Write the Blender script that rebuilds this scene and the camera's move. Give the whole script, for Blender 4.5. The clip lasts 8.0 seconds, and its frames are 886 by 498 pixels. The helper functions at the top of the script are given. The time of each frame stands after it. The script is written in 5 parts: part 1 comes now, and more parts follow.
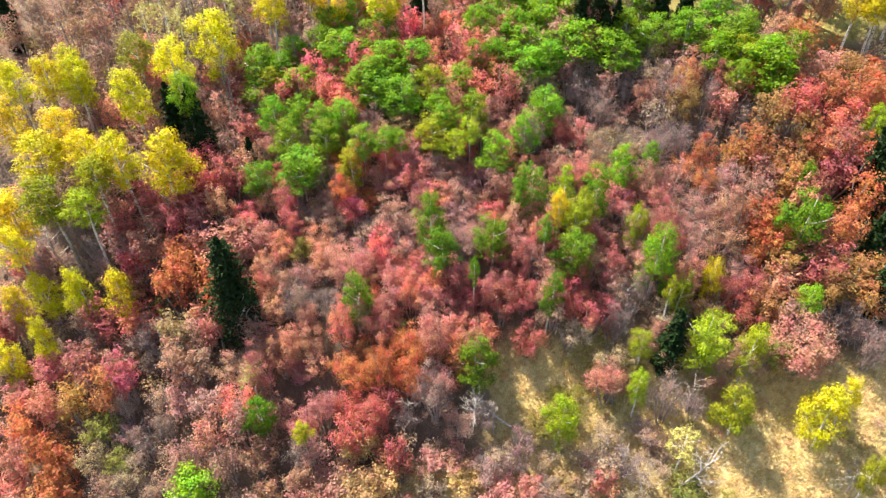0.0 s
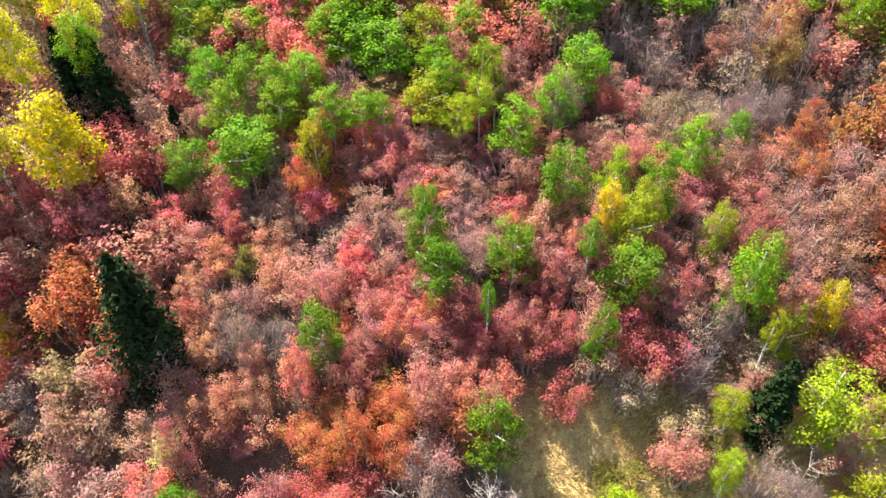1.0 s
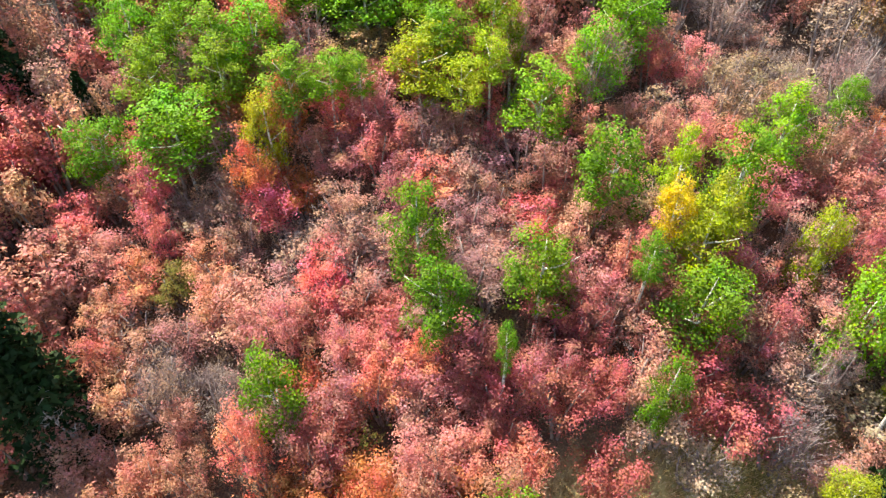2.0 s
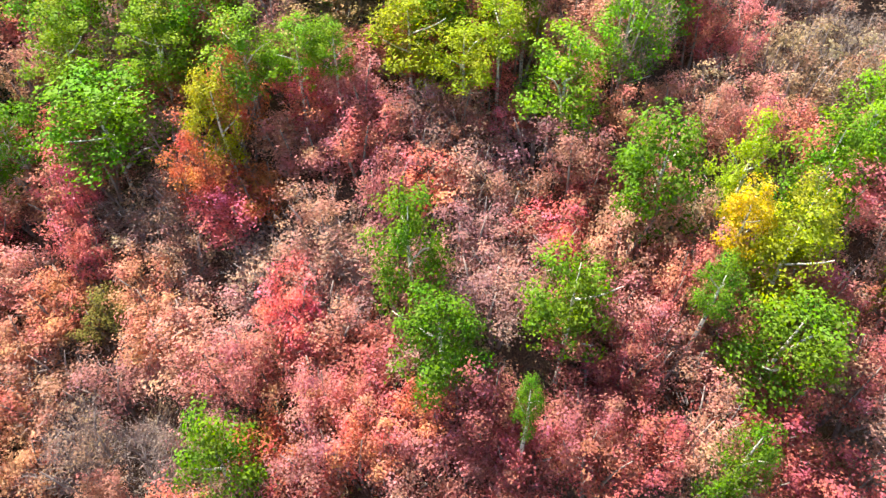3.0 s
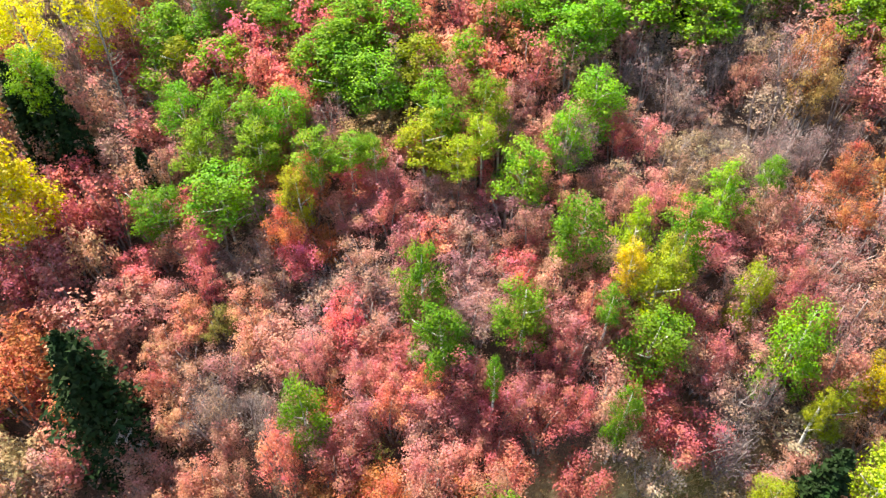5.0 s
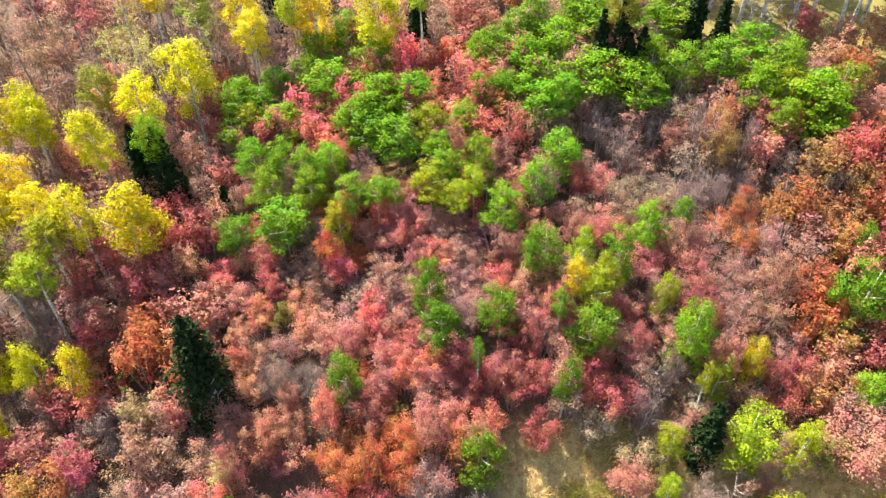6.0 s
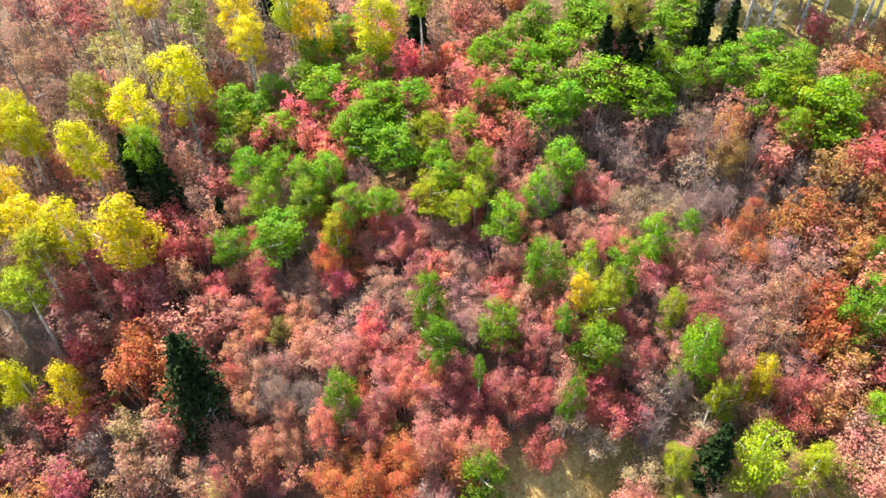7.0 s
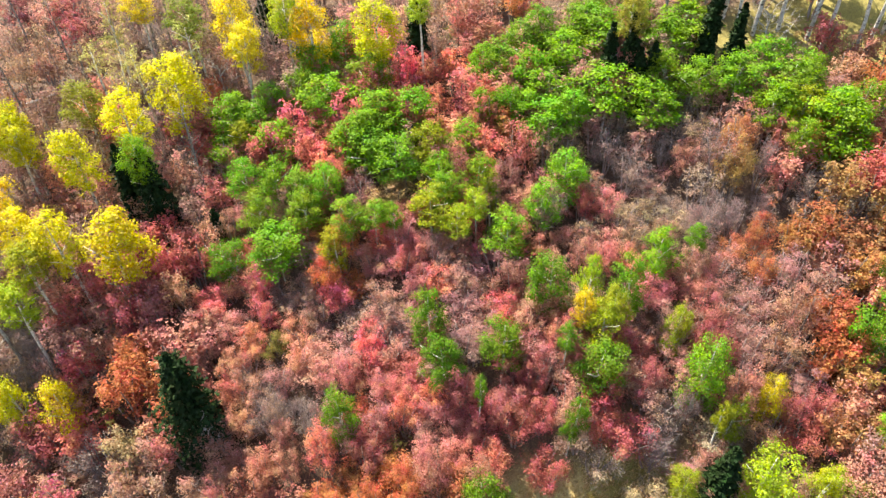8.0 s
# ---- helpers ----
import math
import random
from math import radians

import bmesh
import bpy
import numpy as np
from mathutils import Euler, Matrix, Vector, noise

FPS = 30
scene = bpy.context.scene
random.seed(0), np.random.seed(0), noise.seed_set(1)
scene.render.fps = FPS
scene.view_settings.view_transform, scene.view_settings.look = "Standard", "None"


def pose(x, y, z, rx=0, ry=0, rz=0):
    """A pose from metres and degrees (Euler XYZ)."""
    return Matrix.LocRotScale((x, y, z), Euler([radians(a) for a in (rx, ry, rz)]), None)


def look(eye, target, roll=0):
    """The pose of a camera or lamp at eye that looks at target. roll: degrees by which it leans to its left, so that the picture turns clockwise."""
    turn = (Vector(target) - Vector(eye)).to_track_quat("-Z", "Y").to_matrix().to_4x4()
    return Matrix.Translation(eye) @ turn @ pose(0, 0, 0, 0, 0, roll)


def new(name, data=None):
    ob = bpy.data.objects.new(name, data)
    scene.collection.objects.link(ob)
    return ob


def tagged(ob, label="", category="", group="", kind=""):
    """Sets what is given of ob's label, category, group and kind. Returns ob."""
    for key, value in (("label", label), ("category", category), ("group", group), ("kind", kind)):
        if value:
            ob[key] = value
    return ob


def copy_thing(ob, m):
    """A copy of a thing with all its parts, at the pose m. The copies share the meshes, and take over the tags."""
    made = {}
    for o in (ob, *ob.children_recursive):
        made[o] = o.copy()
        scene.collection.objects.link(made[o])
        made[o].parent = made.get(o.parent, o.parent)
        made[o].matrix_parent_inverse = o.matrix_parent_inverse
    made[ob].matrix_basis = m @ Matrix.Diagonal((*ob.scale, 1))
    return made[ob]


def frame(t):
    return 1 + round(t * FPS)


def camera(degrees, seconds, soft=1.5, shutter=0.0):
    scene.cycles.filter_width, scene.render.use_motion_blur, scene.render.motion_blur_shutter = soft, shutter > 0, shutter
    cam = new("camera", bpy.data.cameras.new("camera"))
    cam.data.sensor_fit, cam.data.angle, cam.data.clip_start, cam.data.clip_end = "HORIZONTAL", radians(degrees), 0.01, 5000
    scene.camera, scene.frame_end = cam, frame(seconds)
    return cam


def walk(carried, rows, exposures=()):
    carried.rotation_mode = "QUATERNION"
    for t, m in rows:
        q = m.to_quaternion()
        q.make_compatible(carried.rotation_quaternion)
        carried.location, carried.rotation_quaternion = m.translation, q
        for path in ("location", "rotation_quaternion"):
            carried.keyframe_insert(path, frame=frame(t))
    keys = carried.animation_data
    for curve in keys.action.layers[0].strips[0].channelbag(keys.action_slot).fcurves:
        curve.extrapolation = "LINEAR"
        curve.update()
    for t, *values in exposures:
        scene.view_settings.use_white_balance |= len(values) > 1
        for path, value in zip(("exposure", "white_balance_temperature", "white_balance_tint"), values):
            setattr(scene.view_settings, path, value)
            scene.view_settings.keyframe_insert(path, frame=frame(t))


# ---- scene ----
cam = camera(73, 8.0, 1.4)
walk(cam, [
    (0, pose(0.504, -43.367, 33.576, 53.288, 0.820, 0.183)),
    (0.5, pose(0.354, -36.880, 30.246, 52.372, 0.704, 0.122)),
    (1, pose(0.166, -29.377, 26.408, 50.753, 0.629, -0.091)),
    (1.5, pose(0.076, -24.190, 23.584, 49.579, 0.545, -0.224)),
    (1.7, pose(0.064, -22.543, 22.714, 49.154, 0.555, -0.271)),
    (2.8, pose(-0.222, -15.656, 19.023, 47.042, 0.399, -1.332)),
    (2.9, pose(-0.251, -15.252, 18.741, 47.088, 0.313, -1.376)),
    (3, pose(-0.280, -14.849, 18.458, 47.133, 0.228, -1.420)),
    (3.1, pose(-0.290, -15.109, 18.710, 47.325, 0.202, -1.405)),
    (3.5, pose(-0.333, -16.152, 19.719, 48.093, 0.100, -1.347)),
    (4, pose(-0.231, -18.051, 21.482, 48.955, 0.185, -1.027)),
    (4.5, pose(-0.158, -20.558, 23.670, 49.773, 0.304, -0.789)),
    (4.7, pose(-0.138, -21.882, 24.548, 50.415, 0.441, -0.782)),
    (5.8, pose(1.037, -32.503, 33.607, 51.667, 1.251, 0.683)),
    (5.9, pose(1.133, -33.802, 34.366, 52.130, 1.278, 0.802)),
    (6, pose(1.157, -34.127, 34.556, 52.245, 1.284, 0.832)),
    (6.5, pose(1.197, -33.318, 34.692, 52.129, 1.338, 0.875)),
    (7, pose(1.163, -32.442, 34.912, 51.911, 1.342, 0.860)),
    (7.5, pose(1.231, -31.572, 35.092, 51.728, 1.402, 0.944)),
    (8, pose(1.172, -30.727, 35.335, 51.517, 1.349, 0.946)),
], exposures=[(0.0, 1.93, 7300, 10), (3.0, 2.1, 7200, 10), (4.5, 2.12, 7200, 10), (6.0, 1.98, 7300, 10), (8.0, 1.98, 7300, 10)])
# ---- light ----
SUN_TO = Vector((-0.40, 0.385, 0.829)).normalized()
world = bpy.data.worlds.new("world")
scene.world = world
world.use_nodes = True
sky = world.node_tree.nodes.new("ShaderNodeTexSky")
sky.sky_type = "NISHITA"
sky.sun_disc = False
sky.sun_elevation = math.asin(SUN_TO.z)
sky.sun_rotation = math.atan2(SUN_TO.x, SUN_TO.y)
world.node_tree.links.new(sky.outputs[0], world.node_tree.nodes["Background"].inputs[0])
world.node_tree.nodes["Background"].inputs[1].default_value = 0.095
sun = new("sun", bpy.data.lights.new("sun", "SUN"))
sun.data.energy = 5.0
sun.data.angle = radians(0.53)
sun.data.color = (1.0, 0.95, 0.87)
sun.matrix_basis = look(SUN_TO * 100, (0, 0, 0))


# ---- materials ----
def shader(name):
    m = bpy.data.materials.new(name)
    m.use_nodes = True
    t = m.node_tree
    t.nodes.clear()
    return m, t, t.nodes.new("ShaderNodeOutputMaterial")


def node(t, kind, **sockets):
    n = t.nodes.new("ShaderNode" + kind)
    for key, value in sockets.items():
        n.inputs[key.replace("_", " ")].default_value = value
    return n


def ramp(t, stops):
    n = t.nodes.new("ShaderNodeValToRGB")
    while len(n.color_ramp.elements) < len(stops):
        n.color_ramp.elements.new(0.5)
    for e, (p, c) in zip(n.color_ramp.elements, stops):
        e.position, e.color = p, (*c, 1)
    return n


def leaf_material(name, thin=0.34, hue=0.05, gloss=0.45, joined=False, dry=0.0):
    """Leaves: the tree's own colour, patches of a second hue in the crown, every leaf a little different."""
    m, t, out = shader(name)
    link = t.links.new
    info, geo, co = t.nodes.new("ShaderNodeObjectInfo"), t.nodes.new("ShaderNodeNewGeometry"), t.nodes.new("ShaderNodeTexCoord")
    patch = node(t, "TexNoise", Scale=1.1, Detail=2.0)
    link(co.outputs["Object"], patch.inputs["Vector"])
    shift = node(t, "MapRange", From_Min=0.3, From_Max=0.7, To_Min=0.5 - hue, To_Max=0.5 + hue)
    link(patch.outputs["Fac"], shift.inputs["Value"])
    fine = node(t, "MapRange", To_Min=0.84, To_Max=1.18)
    link(geo.outputs["Random Per Island"], fine.inputs["Value"])
    whole = node(t, "MapRange", To_Min=0.82, To_Max=1.15)
    link(info.outputs["Random"], whole.inputs["Value"])
    both = t.nodes.new("ShaderNodeMath")
    both.operation = "MULTIPLY"
    clump = node(t, "TexNoise", Scale=2.6, Detail=2.0, Roughness=0.7)
    link(co.outputs["Object"], clump.inputs["Vector"])
    clumps = node(t, "MapRange", From_Min=0.32, From_Max=0.68, To_Min=0.68, To_Max=1.28)
    link(clump.outputs["Fac"], clumps.inputs["Value"])
    pair = t.nodes.new("ShaderNodeMath")
    pair.operation = "MULTIPLY"
    link(clumps.outputs[0], pair.inputs[0])
    link(whole.outputs[0], pair.inputs[1])
    link(fine.outputs[0], both.inputs[0])
    link(pair.outputs[0], both.inputs[1])
    sat = node(t, "TexWhiteNoise")
    sat.noise_dimensions = "1D"
    link(geo.outputs["Random Per Island"], sat.inputs["W"])
    satr = node(t, "MapRange", To_Min=0.86, To_Max=1.08)
    link(sat.outputs["Value"], satr.inputs["Value"])
    hsv = t.nodes.new("ShaderNodeHueSaturation")
    link(shift.outputs[0], hsv.inputs["Hue"])
    link(both.outputs[0], hsv.inputs["Value"])
    link(satr.outputs[0], hsv.inputs["Saturation"])
    own = t.nodes.new("ShaderNodeAttribute")
    own.attribute_name = "tone"
    # part of the leaves have withered, singly and in patches
    wither = node(t, "TexNoise", Scale=1.7, Detail=3.0)
    link(co.outputs["Object"], wither.inputs["Vector"])
    chance = t.nodes.new("ShaderNodeMath")
    chance.operation = "MULTIPLY_ADD"
    link(sat.outputs["Value"], chance.inputs[0])
    chance.inputs[1].default_value = 0.5
    link(wither.outputs["Fac"], chance.inputs[2])
    withered = node(t, "MapRange", From_Min=0.6, From_Max=0.95, To_Min=0.0, To_Max=dry)
    link(chance.outputs[0], withered.inputs["Value"])
    fade = t.nodes.new("ShaderNodeMixRGB")
    fade.inputs[2].default_value = (0.38, 0.24, 0.15, 1)
    link(withered.outputs[0], fade.inputs["Fac"])
    link(own.outputs["Color"] if joined else info.outputs["Color"], fade.inputs[1])
    link(fade.outputs[0], hsv.inputs["Color"])
    top = node(t, "BsdfPrincipled", Roughness=gloss)
    top.inputs["Specular IOR Level"].default_value = 0.06
    under = t.nodes.new("ShaderNodeBsdfTranslucent")
    mix = node(t, "MixShader", Fac=thin)
    link(hsv.outputs[0], top.inputs["Base Color"])
    link(hsv.outputs[0], under.inputs["Color"])
    link(top.outputs[0], mix.inputs[1])
    link(under.outputs[0], mix.inputs[2])
    link(mix.outputs[0], out.inputs["Surface"])
    return m


def bark_material(name, stops, scale, stretch):
    m, t, out = shader(name)
    link = t.links.new
    co = t.nodes.new("ShaderNodeTexCoord")
    mp = t.nodes.new("ShaderNodeMapping")
    mp.inputs["Scale"].default_value = (1, 1, stretch)
    link(co.outputs["Object"], mp.inputs["Vector"])
    n = node(t, "TexNoise", Scale=scale, Detail=4.0)
    link(mp.outputs[0], n.inputs["Vector"])
    r = ramp(t, stops)
    link(n.outputs["Fac"], r.inputs["Fac"])
    b = node(t, "BsdfPrincipled", Roughness=0.85)
    bump = node(t, "Bump", Strength=0.5, Distance=0.02)
    link(n.outputs["Fac"], bump.inputs["Height"])
    link(r.outputs["Color"], b.inputs["Base Color"])
    link(bump.outputs[0], b.inputs["Normal"])
    link(b.outputs[0], out.inputs["Surface"])
    return m


def ground_material():
    """Leaf litter and soil under the trees, dry grass in the open; the mesh says where the grass is."""
    m, t, out = shader("hillside")
    link = t.links.new
    co = t.nodes.new("ShaderNodeTexCoord")
    big, mid, fine = node(t, "TexNoise", Scale=0.35, Detail=3.0), node(t, "TexNoise", Scale=2.4, Detail=5.0), node(t, "TexNoise", Scale=14.0, Detail=6.0)
    streak = node(t, "TexNoise", Scale=1.6, Detail=9.0, Roughness=0.68, Distortion=1.5)
    for n in (big, mid, fine, streak):
        link(co.outputs["Object"], n.inputs["Vector"])
    litter = ramp(t, [(0.3, (0.035, 0.023, 0.017)), (0.5, (0.095, 0.06, 0.042)), (0.62, (0.15, 0.095, 0.06)), (0.75, (0.22, 0.125, 0.08))])
    link(fine.outputs["Fac"], litter.inputs["Fac"])
    straw = ramp(t, [(0.3, (0.15, 0.095, 0.036)), (0.43, (0.37, 0.26, 0.105)), (0.56, (0.5, 0.375, 0.165)), (0.72, (0.6, 0.475, 0.24))])
    link(streak.outputs["Fac"], straw.inputs["Fac"])
    green = ramp(t, [(0.35, (0.09, 0.088, 0.02)), (0.65, (0.26, 0.235, 0.05))])
    link(fine.outputs["Fac"], green.inputs["Fac"])
    where = t.nodes.new("ShaderNodeAttribute")
    where.attribute_name = "grass"
    moist = ramp(t, [(0.52, (0, 0, 0)), (0.68, (0.35, 0.35, 0.35))])
    link(big.outputs["Fac"], moist.inputs["Fac"])
    a, b = t.nodes.new("ShaderNodeMixRGB"), t.nodes.new("ShaderNodeMixRGB")
    lush = t.nodes.new("ShaderNodeAttribute")
    lush.attribute_name = "lush"
    damp = t.nodes.new("ShaderNodeMath")
    damp.operation = "MAXIMUM"
    link(moist.outputs["Color"], damp.inputs[0])
    link(lush.outputs["Fac"], damp.inputs[1])
    link(damp.outputs[0], a.inputs["Fac"])
    link(straw.outputs["Color"], a.inputs[1])
    link(green.outputs["Color"], a.inputs[2])
    edge = t.nodes.new("ShaderNodeMath")
    edge.operation, edge.use_clamp = "MULTIPLY_ADD", True
    link(mid.outputs["Fac"], edge.inputs[0])
    edge.inputs[1].default_value = 0.6
    shifted = t.nodes.new("ShaderNodeMath")
    shifted.operation = "ADD"
    link(where.outputs["Fac"], shifted.inputs[0])
    shifted.inputs[1].default_value = -0.3
    link(shifted.outputs[0], edge.inputs[2])
    link(edge.outputs[0], b.inputs["Fac"])
    link(litter.outputs["Color"], b.inputs[1])
    link(a.outputs[0], b.inputs[2])
    bsdf = node(t, "BsdfPrincipled", Roughness=0.95)
    bump = node(t, "Bump", Strength=0.8, Distance=0.12)
    link(fine.outputs["Fac"], bump.inputs["Height"])
    link(b.outputs[0], bsdf.inputs["Base Color"])
    link(bump.outputs[0], bsdf.inputs["Normal"])
    link(bsdf.outputs[0], out.inputs["Surface"])
    return m


MAPLE_LEAF = leaf_material("maple_leaf", 0.58, 0.038, 0.6, dry=0.38)
ASPEN_LEAF = leaf_material("aspen_leaf", 0.44, 0.022, 0.55)
NEEDLE = leaf_material("fir_needle", 0.08, 0.02, 0.6)
JOINED_LEAF = leaf_material("undergrowth_leaf", 0.5, 0.03, 0.6, True, 0.5)
GRASS = leaf_material("grass_blade", 0.25, 0.03, 0.7)
ASPEN_BARK = bark_material("aspen_bark", [(0.36, (0.06, 0.055, 0.05)), (0.44, (0.42, 0.40, 0.35)), (0.7, (0.66, 0.63, 0.56))], 5.0, 1.6)
POLE_BARK = bark_material("grey_pole_bark", [(0.36, (0.05, 0.045, 0.04)), (0.5, (0.17, 0.15, 0.13)), (0.75, (0.33, 0.30, 0.26))], 5.0, 1.2)
MAPLE_BARK = bark_material("maple_bark", [(0.3, (0.09, 0.075, 0.065)), (0.55, (0.20, 0.17, 0.15)), (0.75, (0.30, 0.27, 0.24))], 9.0, 0.3)
TWIG_BARK = bark_material("weathered_twig", [(0.3, (0.16, 0.125, 0.115)), (0.7, (0.34, 0.275, 0.255))], 6.0, 0.3)
GREY_TWIG = bark_material("grey_twig", [(0.3, (0.13, 0.105, 0.10)), (0.7, (0.28, 0.23, 0.22))], 6.0, 0.3)
FIR_BARK = bark_material("fir_bark", [(0.3, (0.05, 0.04, 0.033)), (0.7, (0.15, 0.12, 0.10))], 9.0, 0.3)
PALE_WOOD = bark_material("pale_dead_wood", [(0.3, (0.24, 0.215, 0.20)), (0.7, (0.52, 0.48, 0.45))], 7.0, 0.25)
DEAD_WOOD = bark_material("bleached_wood", [(0.3, (0.34, 0.31, 0.28)), (0.7, (0.66, 0.62, 0.57))], 7.0, 0.25)


# ---- the hillside ----
def ground_z(x, y):
    q = min(max(y, -34.0), 60.0)
    z = -0.324 + 0.072 * max(min(x, 60.0), -60.0) + 0.62364 * q - 0.00317 * q * q
    z += (0.62364 - 0.00634 * q) * 40 * math.copysign(1 - math.exp(-abs(y - q) / 40), y - q)
    return z + 0.35 * math.sin(0.21 * x + 0.13 * y + 1) + 0.25 * math.sin(0.11 * x - 0.29 * y)


def beside(x, y, ax, ay, bx, by):
    """The distance from a stretch of the plan."""
    k = max(0.0, min(1.0, ((x - ax) * (bx - ax) + (y - ay) * (by - ay)) / ((bx - ax) ** 2 + (by - ay) ** 2)))
    return math.hypot(x - ax - k * (bx - ax), y - ay - k * (by - ay))


def grass_amount(x, y):
    """1 in the open meadow and the clearing above, 0 under the closed canopy."""
    d = min(beside(x, y, 7, -10.5, 17, -10) - 4.0, beside(x, y, 16, -13, 40, -15.5) - 5.6, beside(x, y, 13, -6, 11, -9) - 2.2, beside(x, y, 30, 23, 46, 26) - 6.0, beside(x, y, -1, -17.5, 16, -17.5) - 3.2)
    return max(0.0, min(1.0, 0.5 - d / 2.4))


def spaced(near, step, far):
    """Coordinates: even steps near the middle, then ever wider ones."""
    v, s = [0.0], step
    while v[-1] < far:
        s = step if v[-1] < near else s * 1.25
        v.append(v[-1] + s)
    return [-a for a in v[:0:-1]] + v


def mesh_of(name, verts, faces, mat, smooth=False):
    me = bpy.data.meshes.new(name)
    me.from_pydata([tuple(v) for v in verts], [], [tuple(f) for f in faces])
    me.materials.append(mat)
    if smooth:
        me.polygons.foreach_set("use_smooth", [True] * len(me.polygons))
    me.update()
    return me


def build_ground():
    xs, ys = spaced(46, 0.8, 2500), spaced(42, 0.8, 2500)
    verts, faces, amount = [], [], []
    for y in ys:
        for x in xs:
            bumps = 0.10 * noise.noise((x * 0.9, y * 0.9, 0)) + 0.05 * noise.noise((x * 2.3, y * 2.3, 3))
            verts.append((x, y, ground_z(x, y) + bumps))
            amount.append(grass_amount(x, y))
    w = len(xs)
    for j in range(len(ys) - 1):
        for i in range(w - 1):
            faces.append((j * w + i, j * w + i + 1, j * w + w + i + 1, j * w + w + i))
    me = mesh_of("ground", verts, faces, ground_material(), True)
    green = [max(0.0, min(1.0, 1.0 - (min(beside(v[0], v[1], 30, 23, 46, 26) - 7.0, beside(v[0], v[1], 12.5, -6, 14, -9) - 1.6)) / 2.5)) * 0.85 for v in verts]
    me.attributes.new("lush", "FLOAT", "POINT").data.foreach_set("value", green)
    me.attributes.new("grass", "FLOAT", "POINT").data.foreach_set("value", amount)
    tagged(new("ground", me), "steep hillside of brown leaf litter and dry golden grass", "ground", kind="structure")


build_ground()


# ---- plant parts ----
def unit(rng):
    v = rng.normal(size=3)
    return v / np.linalg.norm(v)


def loose_leaves(name, mat, corners):
    """A mesh of separate three-cornered leaves."""
    n = len(corners) // 3
    me = bpy.data.meshes.new(name)
    me.vertices.add(3 * n)
    me.vertices.foreach_set("co", corners.astype(np.float32).ravel())
    me.loops.add(3 * n)
    me.loops.foreach_set("vertex_index", np.arange(3 * n, dtype=np.int32))
    me.polygons.add(n)
    me.polygons.foreach_set("loop_start", np.arange(0, 3 * n, 3, dtype=np.int32))
    me.materials.append(mat)
    me.update(calc_edges=True)
    return me


def leaves(name, mat, places, outward, rng, size, aspect=0.7, spread=0.45, up=0.35):
    """One small leaf at each place, facing outward and up, each turned a little by chance."""
    n = len(places)
    normal = outward + spread * rng.normal(size=(n, 3)) + (0, 0, up)
    normal /= np.linalg.norm(normal, axis=1)[:, None]
    side = np.cross(normal, rng.normal(size=(n, 3)))
    side /= np.linalg.norm(side, axis=1)[:, None]
    ahead = np.cross(normal, side)
    s = rng.uniform(size[0], size[1], (n, 1))
    fold = normal * s * 0.18
    p = np.stack([places + ahead * s * 1.15, places - ahead * s * 0.75 + side * s * aspect - fold, places - ahead * s * 0.75 - side * s * aspect - fold], 1)
    return loose_leaves(name, mat, p.reshape(-1, 3))


def lobed_crown(name, mat, rng, lobes, count, size, **kw):
    """Leaves in tufts, the tufts spread over many overlapping lobes (centre, radius) with gaps between them."""
    c = np.array([l[0] for l in lobes])
    r = np.array([l[1] for l in lobes])
    tufts = max(60, int(count * size[1] ** 2 * 8))
    pick = rng.choice(len(lobes), tufts, p=r**2 / (r**2).sum())
    way = rng.normal(size=(tufts, 3))
    way[:, 2] += 0.45
    way /= np.linalg.norm(way, axis=1)[:, None]
    depth = 1 - 0.55 * rng.random((tufts, 1)) ** 1.3 + 0.35 * rng.random((tufts, 1)) ** 2.5
    middle = c[pick] + way * r[pick][:, None] * depth * (1, 1, 1.3)
    wide = rng.uniform(0.08, 0.2, tufts)
    own = rng.choice(tufts, count, p=wide**2 / (wide**2).sum())
    off = rng.normal(size=(count, 3)) * wide[own][:, None] * (1, 1, 0.75)
    return leaves(name, mat, middle[own] + off, way[own] + off * 3, rng, size, **kw)


def limb(verts, faces, points, radii, sides=5):
    """A tapering round limb along the points, added to the lists."""
    base = len(verts)
    points = [Vector(p) for p in points]
    for k, p in enumerate(points):
        d = (points[min(k + 1, len(points) - 1)] - points[max(k - 1, 0)]).normalized()
        a = d.cross((0.31, 0.95, 0.1)).normalized()
        b = d.cross(a)
        for s in range(sides):
            w = 2 * math.pi * s / sides
            verts.append(p + (a * math.cos(w) + b * math.sin(w)) * radii[k])
    for k in range(len(points) - 1):
        for s in range(sides):
            i, j = base + k * sides + s, base + k * sides + (s + 1) % sides
            faces.append((i, j, j + sides, i + sides))
    faces.append(tuple(base + (len(points) - 1) * sides + s for s in range(sides)))


def limb_mesh(name, mat, points, radii, sides=5):
    v, f = [], []
    limb(v, f, points, radii, sides)
    return mesh_of(name, v, f, mat, True)


def part(name, data, parent, label=""):
    ob = new(name, data)
    ob.parent = parent
    return tagged(ob, label)


def bent(a, b, rng, sag, steps=3):
    """Points from a to b with a little random bend."""
    a, b = Vector(a), Vector(b)
    side = Vector(unit(rng)) * (b - a).length * sag
    return [a.lerp(b, k / steps) + side * math.sin(math.pi * k / steps) for k in range(steps + 1)]


